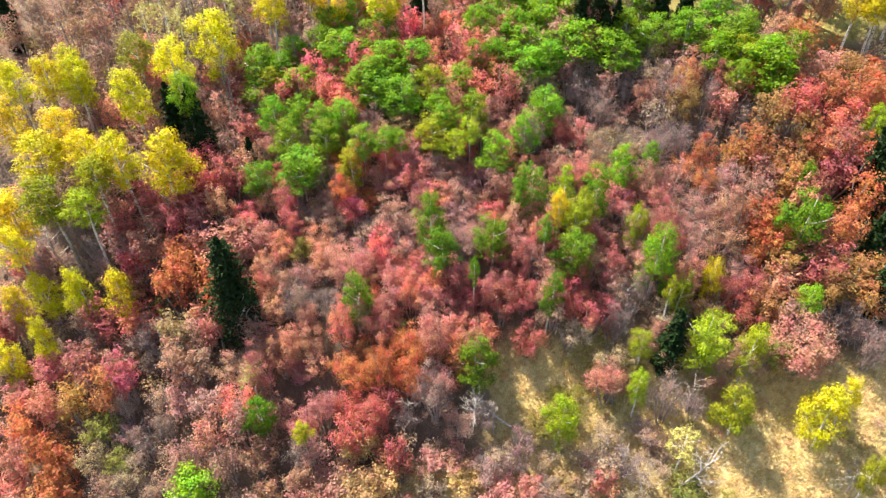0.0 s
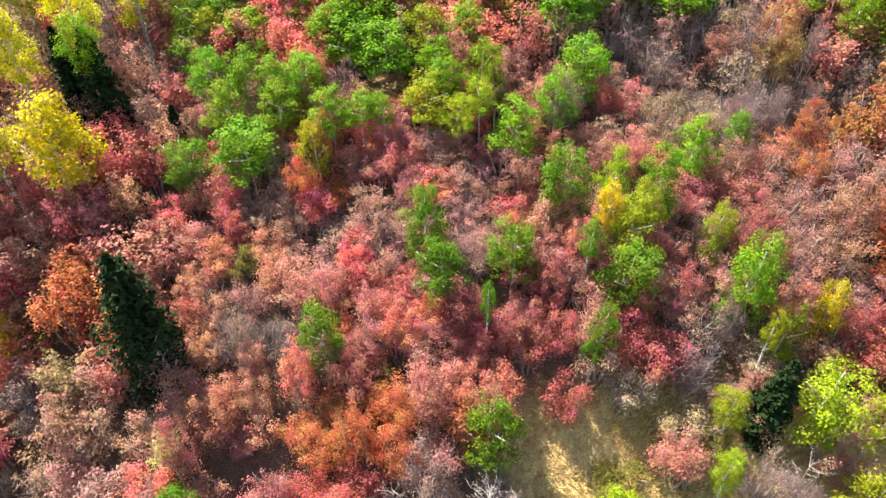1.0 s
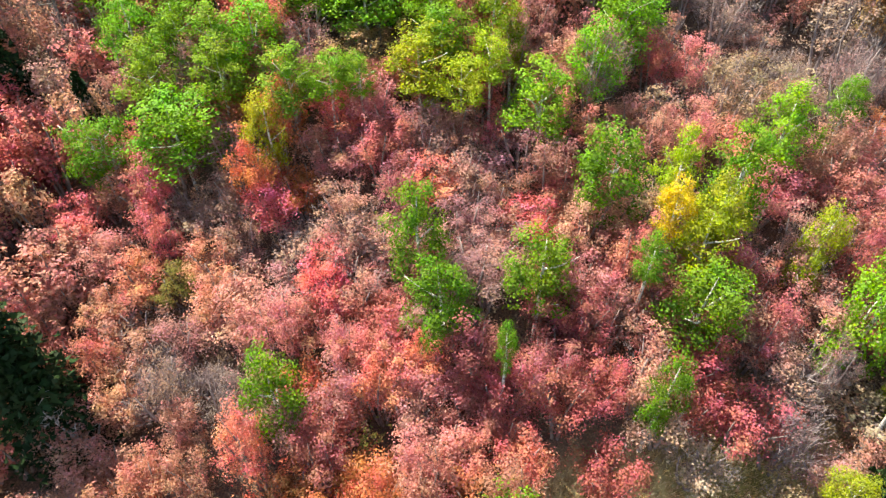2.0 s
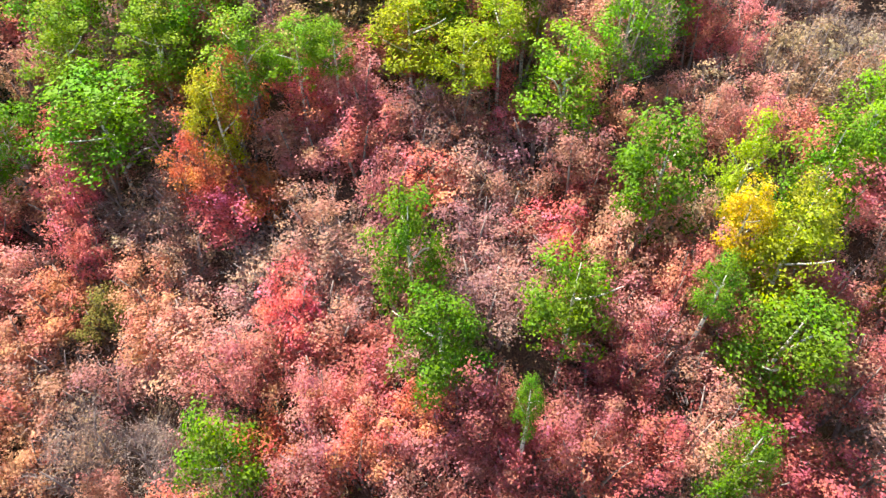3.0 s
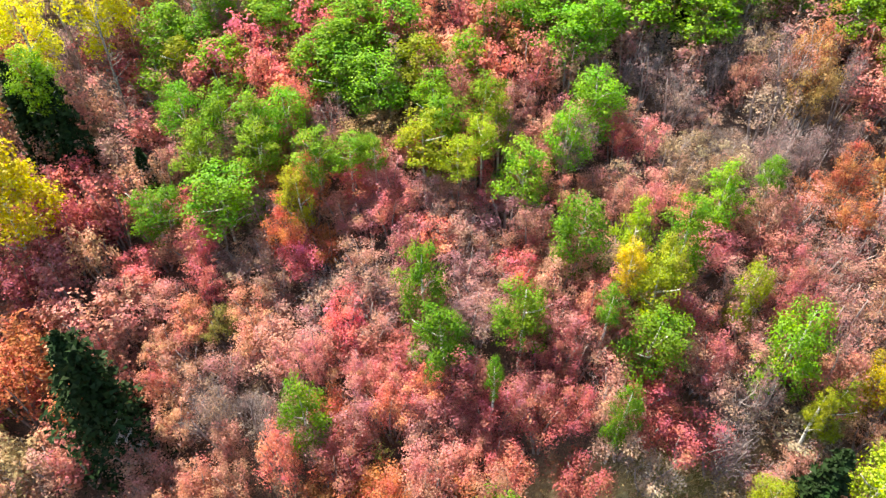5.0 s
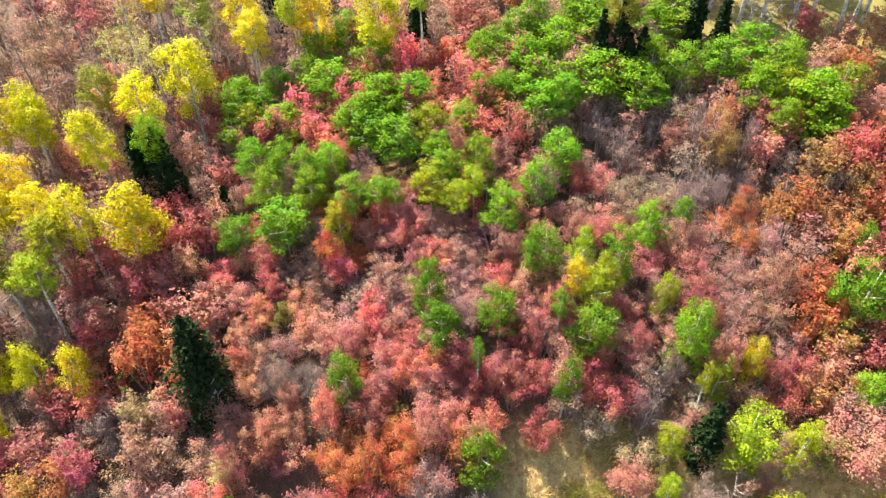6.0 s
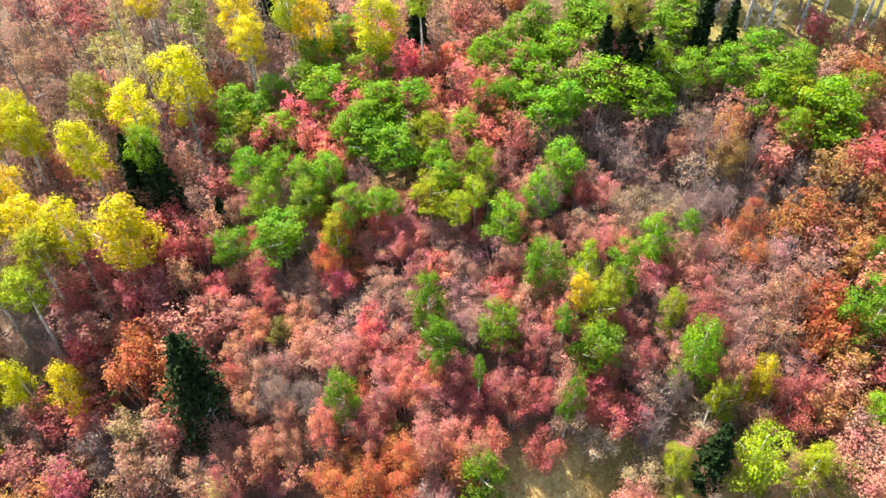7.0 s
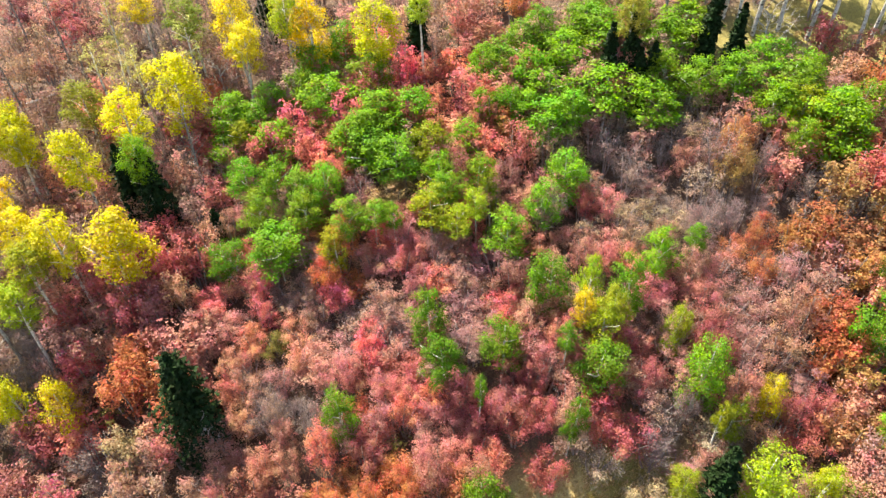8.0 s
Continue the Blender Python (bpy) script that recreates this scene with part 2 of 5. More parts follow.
def twiglets(name, mat, rng, lobes, count, reach=(0.16, 0.42), wide=0.008):
    """A haze of fine bare twigs through the crown, each one sliver that rises outward."""
    c = np.array([l[0] for l in lobes])
    r = np.array([l[1] for l in lobes])
    pick = rng.integers(len(lobes), size=count)
    foot = c[pick] + rng.normal(size=(count, 3)) * r[pick][:, None] * 0.55
    way = foot - (0, 0, 1.0)
    way /= np.linalg.norm(way, axis=1)[:, None]
    way = way * 0.6 + rng.normal(size=(count, 3)) * 0.38 + (0, 0, 0.55)
    way /= np.linalg.norm(way, axis=1)[:, None]
    side = np.cross(way, rng.normal(size=(count, 3)))
    side *= wide / np.linalg.norm(side, axis=1)[:, None]
    tip = foot + way * rng.uniform(reach[0], reach[1], (count, 1))
    return loose_leaves(name, mat, np.stack([foot + side, foot - side, tip], 1).reshape(-1, 3))


# ---- maples: several stems from one foot, a lobed crown ----
def maple_kind(seed, count, twigs, bark, size=(0.052, 0.1), lobes=34, broad=False):
    """One maple, 4.4 m high and 3 m wide: its meshes, to be shared by the trees that look alike."""
    rng = np.random.default_rng(seed)
    stems = []
    for k in range(4):
        w = 2 * math.pi * (k + rng.uniform(-0.3, 0.3)) / 4
        out = rng.uniform(0.45, 0.95)
        foot = (0.10 * math.cos(w), 0.10 * math.sin(w), -0.35)
        top = (out * math.cos(w), out * math.sin(w), rng.uniform(3.1, 3.9))
        line = bent(foot, top, rng, 0.05, 4)
        stems.append(limb_mesh("stem", bark, line, (0.075, 0.06, 0.048, 0.034, 0.012)))
    blobs = []
    if broad:
        for k in range(lobes):
            w, h = rng.uniform(0, 2 * math.pi), rng.uniform(-1, 1)
            r = math.sqrt(1 - h * h * 0.9) * rng.uniform(0.6, 1.0)
            blobs.append(((r * 1.15 * math.cos(w), r * 1.15 * math.sin(w), 2.2 + h * 1.5), rng.uniform(0.22, 0.5)))
    else:
        # upright plumes, the tallest near the middle, with narrow gaps between them
        plumes = 8
        for k in range(plumes):
            w, r = 2.4 * k + rng.uniform(-0.5, 0.5), 1.12 * math.sqrt((k + 0.4) / plumes)
            top, foot = 4.35 - 1.15 * r * r + rng.uniform(-0.45, 0.2), rng.uniform(0.7, 1.7) + 0.2 * r
            steps = max(3, round((top - foot) / 0.52))
            for i in range(steps):
                f = (i + 0.5) / steps
                out = r * (0.72 + 0.34 * f) + rng.uniform(-0.1, 0.1)
                blobs.append(((out * math.cos(w) + rng.uniform(-0.1, 0.1), out * math.sin(w) + rng.uniform(-0.1, 0.1), foot + (top - foot) * f), (0.42 - 0.2 * abs(f - 0.45)) * rng.uniform(0.75, 1.15)))
    crown = lobed_crown("crown", MAPLE_LEAF, rng, blobs, count, size)
    return stems, twiglets("twig_work", bark, rng, blobs, twigs), crown


NEAR, FAR = {}, {}
NEAR["dense"] = [maple_kind(s, 5200, 220, MAPLE_BARK, (0.03, 0.056)) for s in (11, 12, 13, 14, 15, 16)]
FAR["dense"] = [maple_kind(s, 2200, 80, MAPLE_BARK, (0.05, 0.094)) for s in (11, 12, 13, 14, 15, 16)]
NEAR["thin"] = [maple_kind(s, 3300, 800, TWIG_BARK, (0.028, 0.052)) for s in (21, 22, 23, 24, 25)]
FAR["thin"] = [maple_kind(s, 1300, 420, TWIG_BARK, (0.052, 0.095)) for s in (21, 22, 23, 24, 25)]
NEAR["bare"] = [maple_kind(s, 2200, 2200, GREY_TWIG, (0.024, 0.044)) for s in (31, 32, 33, 34)]
FAR["bare"] = [maple_kind(s, 1200, 1900, GREY_TWIG, (0.036, 0.065)) for s in (31, 32, 33, 34)]
NEAR["scrub"] = FAR["scrub"] = [maple_kind(s, 1200, 1200, GREY_TWIG, (0.042, 0.075)) for s in (41, 42, 43)]
NEAR["round"] = FAR["round"] = [maple_kind(51, 14000, 200, MAPLE_BARK, (0.028, 0.052), 90, True)]
MAPLE_TONES = {
    "rose": ("dense", (0.55, 0.2, 0.185), "rose-pink maple with dense autumn leaves on the slope"),
    "crimson": ("dense", (0.55, 0.115, 0.12), "crimson red maple with bright autumn leaves"),
    "salmon": ("dense", (0.56, 0.25, 0.19), "salmon pink maple fading to peach on the slope"),
    "orange": ("dense", (0.53, 0.165, 0.065), "orange-red maple with dense autumn leaves"),
    "gold": ("dense", (0.47, 0.24, 0.085), "golden orange maple turning tan on the slope"),
    "pink": ("dense", (0.66, 0.14, 0.175), "hot pink maple with dense bright leaves"),
    "straw": ("dense", (0.5, 0.36, 0.16), "pale straw-coloured maple with drying leaves"),
    # crimson with the aspens' shade put into the leaf colour
    "wine": ("dense", (0.4, 0.1, 0.11), "crimson maple coloured darker for the shade of taller aspens"),
    "dusky": ("thin", (0.46, 0.245, 0.195), "dusky pink maple half bare with grey stems showing"),
    "tan": ("scrub", (0.42, 0.3, 0.2), "thin tan scrub with withered leaves and grey twigs"),
    "bare": ("bare", (0.33, 0.215, 0.195), "leafless grey shrub with a haze of fine twigs"),
    "coral": ("dense", (0.67, 0.21, 0.155), "bright coral red maple with dense autumn leaves"),
    "peach": ("dense", (0.6, 0.31, 0.22), "pale peach maple with thinning pink leaves"),
    "mauve": ("thin", (0.44, 0.22, 0.2), "mauve maple half bare with many fine stems"),
    "russet": ("thin", (0.28, 0.165, 0.12), "dull russet maple half bare on the upper slope"),
    "olive": ("dense", (0.19, 0.21, 0.035), "olive green shrub among the red maples"),
}
NAMES = {"dense": "maple_tree", "round": "maple_tree", "thin": "scrub_maple", "bare": "bare_shrub", "scrub": "dry_shrub"}
maple_first, maple_count, STANDING = {}, [0], []


def is_near(x, y):
    """Whether a tree stands where the camera comes close, and so shows its single leaves."""
    return -19 < x < 26 and -13 < y < 13


def maple(x, y, height, width, tone, broad=False):
    look_of, colour, label = MAPLE_TONES[tone]
    if broad:
        look_of, label = "round", "round rose-pink maple bush standing alone in dry meadow"
    maple_count[0] += 1
    STANDING.append((x, y, tone))
    rng = random.Random(maple_count[0] * 7919)
    close = is_near(x, y)
    kinds = (NEAR if close else FAR)[look_of]
    n = rng.randrange(len(kinds))
    sway = pose(x, y, ground_z(x, y), rng.uniform(-5, 5), rng.uniform(-5, 5), rng.uniform(0, 360))
    m = sway @ Matrix.Diagonal((width / 3, width / 3 * rng.uniform(0.85, 1.15), height / 4.4, 1))
    first = maple_first.get((look_of, n, close))
    if first is None:
        stems, twig, crown = kinds[n]
        ob = maple_first[(look_of, n, close)] = new(NAMES[look_of])
        ob.empty_display_size = 0.3
        for s in stems:
            part(s.name.split(".")[0], s, ob)
        tagged(part("twig_work", twig, ob), kind="stuff")
        part("crown", crown, ob)
        ob.matrix_basis = m
    else:
        ob = copy_thing(first, m)
    jig = [max(0.02, c * rng.uniform(0.86, 1.16)) for c in colour]
    for child in ob.children:
        if child.name.startswith("crown"):
            child.color = (*jig, 1)
    tagged(ob, label, "shrub" if look_of in ("bare", "scrub") or tone == "olive" else "maple tree", "shrubs on the hillside" if look_of in ("bare", "scrub") else "half-bare maples on the hillside" if look_of == "thin" else "maples on the hillside")


# ---- aspens: a pale bole, short limbs, a leafy top ----
def aspen_kind(seed, count, size):
    """One aspen, 8 m high: bole and limbs for the lower part, and a crown 4 m high and 3 m wide that hangs from the top."""
    rng = np.random.default_rng(seed)
    lean = Vector((rng.uniform(-0.25, 0.25), rng.uniform(-0.25, 0.25), 0))
    line = [Vector((0, 0, -0.4)), lean * 0.3 + Vector((0.06, 0, 2.4)), lean * 0.7 + Vector((-0.05, 0.05, 5.0)), lean + Vector((0, 0, 7.4))]
    bole = limb_mesh("trunk", ASPEN_BARK, line, (0.125, 0.10, 0.075, 0.015), 7)
    limbs = []
    for k in range(4):
        z = 3.9 + 0.75 * k + rng.uniform(-0.2, 0.2)
        w = 2.4 * k + rng.uniform(-0.4, 0.4)
        out = rng.uniform(0.7, 1.15)
        foot = lean * (z / 7.4) + Vector((0, 0, z))
        limbs.append(limb_mesh("limb", ASPEN_BARK, bent(foot, foot + Vector((out * math.cos(w), out * math.sin(w), rng.uniform(0.7, 1.3))), rng, 0.1), (0.042, 0.033, 0.024, 0.008), 5))
    blobs = []
    for k in range(15):
        h = -1 + 2 * (k + 0.5) / 15
        w = 2.4 * k + rng.uniform(-0.5, 0.5)
        r = math.sqrt(1 - 0.8 * h * h) * rng.uniform(0.55, 1.0) * (1.0 if h < 0.0 else 1.0 - 0.3 * h)
        mid = lean + Vector((r * 1.05 * math.cos(w), r * 1.05 * math.sin(w), 6.0 + h * 1.6))
        big = rng.uniform(0.36, 0.56)
        blobs.append((mid, big))
        for _ in range(2):
            blobs.append((mid + Vector(unit(rng)) * big * 0.9, big * rng.uniform(0.35, 0.6)))
    crown = lobed_crown("crown", ASPEN_LEAF, rng, blobs, count, size, aspect=0.85)
    return bole, limbs, crown


ASPENS = {
    ("full", True): [aspen_kind(s, 6400, (0.031, 0.057)) for s in (61, 62, 63, 64, 65, 66)],
    ("full", False): [aspen_kind(s, 5000, (0.036, 0.07)) for s in (61, 62, 63, 64, 65, 66)],
    ("thin", True): [aspen_kind(s, 1300, (0.04, 0.075)) for s in (71, 72, 73)],
    ("thin", False): [aspen_kind(s, 1000, (0.045, 0.08)) for s in (71, 72, 73)],
}
ASPEN_TONES = {
    "green": ("full", (0.152, 0.3, 0.015), "green aspen with a pale trunk and rounded crown"),
    "deep": ("full", (0.105, 0.215, 0.012), "deep green tree with a broad leafy crown"),
    "yellow": ("full", (0.56, 0.475, 0.012), "bright yellow autumn aspen with a pale trunk"),
    "lime": ("full", (0.27, 0.33, 0.016), "lime green aspen turning yellow with pale trunk"),
    "olive": ("full", (0.24, 0.27, 0.035), "dull olive aspen with a tall white trunk"),
    "sparse": ("thin", (0.44, 0.385, 0.12), "thin dying aspen with few pale yellow leaves"),
}
aspen_first, aspen_count = {}, [0]


def aspen(x, y, height, width, crown_height, tone):
    look_of, colour, label = ASPEN_TONES[tone]
    aspen_count[0] += 1
    rng = random.Random(aspen_count[0] * 104729)
    close = is_near(x, y) or (14 < x < 40 and -22 < y < 4)
    kinds = ASPENS[(look_of, close)]
    n = rng.randrange(len(kinds))
    m = pose(x, y, ground_z(x, y), rng.uniform(-3, 3), rng.uniform(-3, 3), rng.uniform(0, 360))
    first = aspen_first.get((look_of, n, close))
    if first is None:
        bole, limbs, crown = kinds[n]
        ob = aspen_first[(look_of, n, close)] = new("aspen_tree")
        ob.empty_display_size = 0.3
        part("trunk", bole, ob, "pale bark with dark scars")
        for l in limbs:
            part("limb", l, ob)
        part("crown", crown, ob)
        ob.matrix_basis = m
    else:
        ob = copy_thing(first, m)
    jig = [max(0.012, c * rng.uniform(0.88, 1.14)) for c in colour]
    up = crown_height / 4.0
    for child in ob.children:
        # the crown and its limbs take this tree's own size and hang from its top
        if child.name.startswith("crown"):
            child.color = (*jig, 1)
        if not child.name.startswith("trunk"):
            child.scale = (width / 3, width / 3, up)
            child.location = (0, 0, height - 8.0 * up)
        else:
            child.scale = (height / 8, height / 8, height / 8)
    tagged(ob, label, "aspen tree", "aspens on the hillside")


# ---- firs: tiers of drooping boughs round a straight trunk ----
def fir_bough_tier(rng, radius, sides, drop):
    places, ways = [], []
    for k in range(sides):
        w = 2 * math.pi * (k + rng.uniform(-0.35, 0.35)) / sides
        reach = radius * rng.uniform(0.55, 1.2)
        for s in range(18):
            f = (s + 1) / 18
            side = rng.normal() * 0.16 * reach * f
            places.append((reach * f * math.cos(w) - side * math.sin(w), reach * f * math.sin(w) + side * math.cos(w), -drop * f * f + rng.normal() * 0.07))
            ways.append((0.5 * math.cos(w), 0.5 * math.sin(w), 0.55))
    return leaves("boughs", NEEDLE, np.array(places), np.array(ways), rng, (0.13, 0.25), 0.7, 0.6, 0.2)


def conifer(x, y, height, width):
    rng = np.random.default_rng(int(abs(x * 37 + y * 91)) + 5)
    ob = new("fir_tree")
    ob.empty_display_size = 0.3
    part("trunk", limb_mesh("trunk", FIR_BARK, [(0, 0, -0.5), (0, 0, height * 0.5), (0, 0, height * 0.98)], (height * 0.017, height * 0.011, 0.012), 7), ob)
    tiers = max(12, int(height * 2.9))
    for k in range(tiers):
        f = k / (tiers - 1)
        r = width / 2 * min(1.0, (1 - f) ** 0.42 * 1.02 + 0.06) * rng.uniform(0.85, 1.1) * (0.85 + 0.15 * min(1, f * 6))
        tier = part("bough_tier", fir_bough_tier(rng, max(r, 0.12), 7 + int(11 * (1 - f)), r * 0.35), ob)
        tagged(tier, kind="stuff")
        tier.location = (0, 0, height * (0.06 + 0.94 * f))
        tier.color = (0.012, 0.028, 0.008, 1)
    ob.matrix_basis = pose(x, y, ground_z(x, y), 0, 0, rng.uniform(0, 360))
    big = height > 9.5
    tagged(ob, "tall dark green fir with dense drooping boughs" if big else "dark green fir standing among the aspens", "conifer", "" if big else "firs on the hillside")


UNDER = {True: [maple_kind(s, 480, 1, MAPLE_BARK, (0.055, 0.1))[2] for s in (91, 92, 93, 94)], False: [maple_kind(s, 300, 1, MAPLE_BARK, (0.075, 0.125))[2] for s in (91, 92, 93, 94)]}


# ---- undergrowth: what fills the gaps between the trees, too thick to count ----
def undergrowth(bushes):
    rng = np.random.default_rng(8)
    pos, tone = [], []
    for x, y, h, w, name in bushes:
        look_of, colour, _ = MAPLE_TONES[name]
        me = UNDER[is_near(x, y)][rng.integers(4)]
        co = np.empty(len(me.vertices) * 3, np.float32)
        me.vertices.foreach_get("co", co)
        co = co.reshape(-1, 3)
        a = rng.uniform(0, 2 * math.pi)
        c, sn = math.cos(a), math.sin(a)
        q = np.stack([co[:, 0] * c - co[:, 1] * sn, co[:, 0] * sn + co[:, 1] * c, co[:, 2]], 1) * (w / 3, w / 3, h / 4.4)
        pos.append(q + (x, y, ground_z(x, y)))
        jig = np.array(colour) * rng.uniform(0.85, 1.15, 3)
        tone.append(np.tile((*jig, 1.0), (len(co), 1)))
    p, c = np.concatenate(pos).astype(np.float32), np.concatenate(tone).astype(np.float32)
    me = loose_leaves("undergrowth", JOINED_LEAF, p)
    me.attributes.new("tone", "FLOAT_COLOR", "POINT").data.foreach_set("color", c.ravel())
    tagged(new("undergrowth", me), "tangled low maple undergrowth in faded reds and browns", "undergrowth", kind="stuff")


def fill_gaps():
    """Low growth wherever the standing trees leave room, its colour taken from the trees round it."""
    rng = random.Random(77)
    bushes, y = [], -26.0
    while y < 48:
        reach = 46 + 0.25 * (y + 20)
        x = -reach
        while x < reach:
            px, py = x + rng.uniform(-0.8, 0.8), y + rng.uniform(-0.8, 0.8)
            x += 2.1
            if grass_amount(px, py) > 0.25:
                if rng.random() < 0.3:
                    bushes.append((px, py, rng.uniform(0.5, 1.2), rng.uniform(0.9, 1.8), rng.choice(("tan", "olive", "olive", "dusky", "straw"))))
                continue
            if beside(px, py, -17, -5.5, -11, -14) < 1.3:
                continue
            near = sorted(((px - q[0]) ** 2 + (py - q[1]) ** 2, q[2]) for q in STANDING)[:4]
            if near[0][0] < 0.75 or near[0][0] > (200 if py > 26 else 30):
                continue
            name = near[rng.randrange(3)][1] if rng.random() < 0.72 else rng.choice(("dusky", "dusky", "tan", "tan", "olive", "bare"))
            tall = near[0][0] > 2.2
            bushes.append((px, py, rng.uniform(2.8, 3.9) if tall else rng.uniform(1.8, 3.0), rng.uniform(2.2, 3.0), name))
        y += 2.1
    undergrowth(bushes)


# ---- meadow grass ----
def meadow_grass():
    rng = np.random.default_rng(3)
    v, f = [], []
    made = 0
    while made < 15000:
        x, y = rng.uniform(-8, 46), rng.uniform(-25, 29)
        if y > 12 or grass_amount(x, y) < rng.uniform(0.25, 1.0):
            continue
        made += 1
        z = ground_z(x, y)
        for _ in range(5):
            a, b = rng.uniform(0, 2 * math.pi), len(v)
            h, r = rng.uniform(0.15, 0.42), rng.uniform(0, 0.16)
            px, py = x + r * math.cos(a), y + r * math.sin(a)
            tip = (px + rng.normal() * 0.12 + 0.06, py + rng.normal() * 0.12 - 0.08, z + h)
            v += [(px - 0.03 * math.sin(a), py + 0.03 * math.cos(a), z - 0.12), (px + 0.03 * math.sin(a), py - 0.03 * math.cos(a), z - 0.12), tip]
            f.append((b, b + 1, b + 2))
    ob = new("meadow_grass", mesh_of("meadow_grass", v, f, GRASS))
    ob.color = (0.62, 0.475, 0.23, 1)
    tagged(ob, "dry golden meadow grass in loose tufts", "grass", kind="stuff")


meadow_grass()

# ---- dead wood ----
def dead_log(x, y, z_off, length, radius, heading, tilt, branches, label):
    rng = np.random.default_rng(int(abs(x * 13 + y * 7)) + 2)
    ob = new("dead_log")
    ob.empty_display_size = 0.3
    line = [Vector((0, 0, 0)), Vector((length * 0.35, 0.05, 0.02)), Vector((length * 0.7, -0.04, 0)), Vector((length, 0, 0.03))]
    part("log", limb_mesh("log", DEAD_WOOD, line, (radius, radius * 0.9, radius * 0.7, radius * 0.35), 8), ob)
    for _ in range(branches):
        k = rng.uniform(0.3, 0.95) * length
        l = rng.uniform(0.4, 1.3)
        w = rng.uniform(0, 2 * math.pi)
        tip = (k + 0.5 * l, l * 0.7 * math.cos(w), l * 0.8 * abs(math.sin(w)))
        part("branch", limb_mesh("branch", DEAD_WOOD, bent((k, 0, 0), tip, rng, 0.12), (radius * 0.3, radius * 0.24, radius * 0.17, radius * 0.06), 4), ob)
    ob.matrix_basis = pose(x, y, ground_z(x, y) + z_off, 0, tilt, heading)
    tagged(ob, label, "dead log")


def dead_tree(x, y, height, width, tilt, heading, pale, label):
    """A leafless standing tree: a bare trunk and forked limbs."""
    rng = np.random.default_rng(int(abs(x * 17 + y * 5)) + 9)
    wood = PALE_WOOD if pale else TWIG_BARK
    ob = new("dead_tree")
    ob.empty_display_size = 0.3
    line = bent((0, 0, -0.4), (rng.uniform(-0.2, 0.2), rng.uniform(-0.2, 0.2), height), rng, 0.03, 4)
    thick = 0.016 * height + 0.02
    part("trunk", limb_mesh("trunk", wood, line, (thick, thick * 0.85, thick * 0.65, thick * 0.4, 0.012), 7), ob)
    for k in range(18):
        f = rng.uniform(0.3, 0.98)
        foot = line[0].lerp(line[4], f)
        w, l = 2.4 * k + rng.uniform(-0.5, 0.5), width / 2 * rng.uniform(0.6, 1.15) * (1.15 - 0.5 * f)
        tip = foot + Vector((l * math.cos(w), l * math.sin(w), l * rng.uniform(0.3, 1.0)))
        v, fs = [], []
        way = bent(foot, tip, rng, 0.12, 3)
        limb(v, fs, way, (thick * 0.32, thick * 0.25, thick * 0.17, 0.006), 4)
        for _ in range(7):
            a = way[1].lerp(way[3], rng.uniform(0, 1))
            b = a + (Vector(unit(rng)) + Vector((math.cos(w), math.sin(w), 0.8)) * 0.5) * l * rng.uniform(0.25, 0.5)
            limb(v, fs, [a, a.lerp(b, 0.5) + Vector(unit(rng)) * 0.03, b], (thick * 0.13, thick * 0.1, 0.004), 3)
        part("branch", mesh_of("branch", v, fs, wood, True), ob)
    ob.matrix_basis = pose(x, y, ground_z(x, y), 0, tilt, heading)
    tagged(ob, label, "dead tree", "dead trees on the hillside")


def leafless_pole(x, y, height, width):
    """A slender standing trunk with short bare side twigs."""
    rng = np.random.default_rng(int(abs(x * 29 + y * 11)) + 4)
    ob = new("bare_aspen")
    ob.empty_display_size = 0.3
    line = bent((0, 0, -0.4), (rng.uniform(-0.35, 0.35), rng.uniform(-0.35, 0.35), height), rng, 0.02, 5)
    part("trunk", limb_mesh("trunk", POLE_BARK, line, (0.11, 0.1, 0.085, 0.065, 0.04, 0.01), 7), ob)
    tv, tf = [], []
    for k in range(14):
        f = rng.uniform(0.35, 0.97)
        foot = line[0].lerp(line[5], f)
        w, l = 2.4 * k + rng.uniform(-0.5, 0.5), width / 2 * rng.uniform(0.5, 1.1) * (1.3 - 0.7 * f)
        v, fs = [], []
        way = bent(foot, foot + Vector((l * math.cos(w), l * math.sin(w), l * rng.uniform(0.3, 1.0))), rng, 0.12, 3)
        limb(v, fs, way, (0.03, 0.022, 0.015, 0.005), 4)
        for _ in range(6):
            a = way[1].lerp(way[3], rng.uniform(0, 1))
            limb(tv, tf, [a, a + (Vector(unit(rng)) + Vector((math.cos(w), math.sin(w), 0.8)) * 0.5) * l * rng.uniform(0.25, 0.5)], (0.011, 0.004), 3)
        part("branch", mesh_of("branch", v, fs, POLE_BARK, True), ob)
    tagged(part("twig_work", mesh_of("twig_work", tv, tf, POLE_BARK, True), ob), kind="stuff")
    ob.matrix_basis = pose(x, y, ground_z(x, y), rng.uniform(-3, 3), rng.uniform(-3, 3), rng.uniform(0, 360))
    tagged(ob, "slender grey aspen pole standing bare of leaves", "aspen tree", "bare aspens on the upper slope")


# ---- trees, by place, size and colour ----

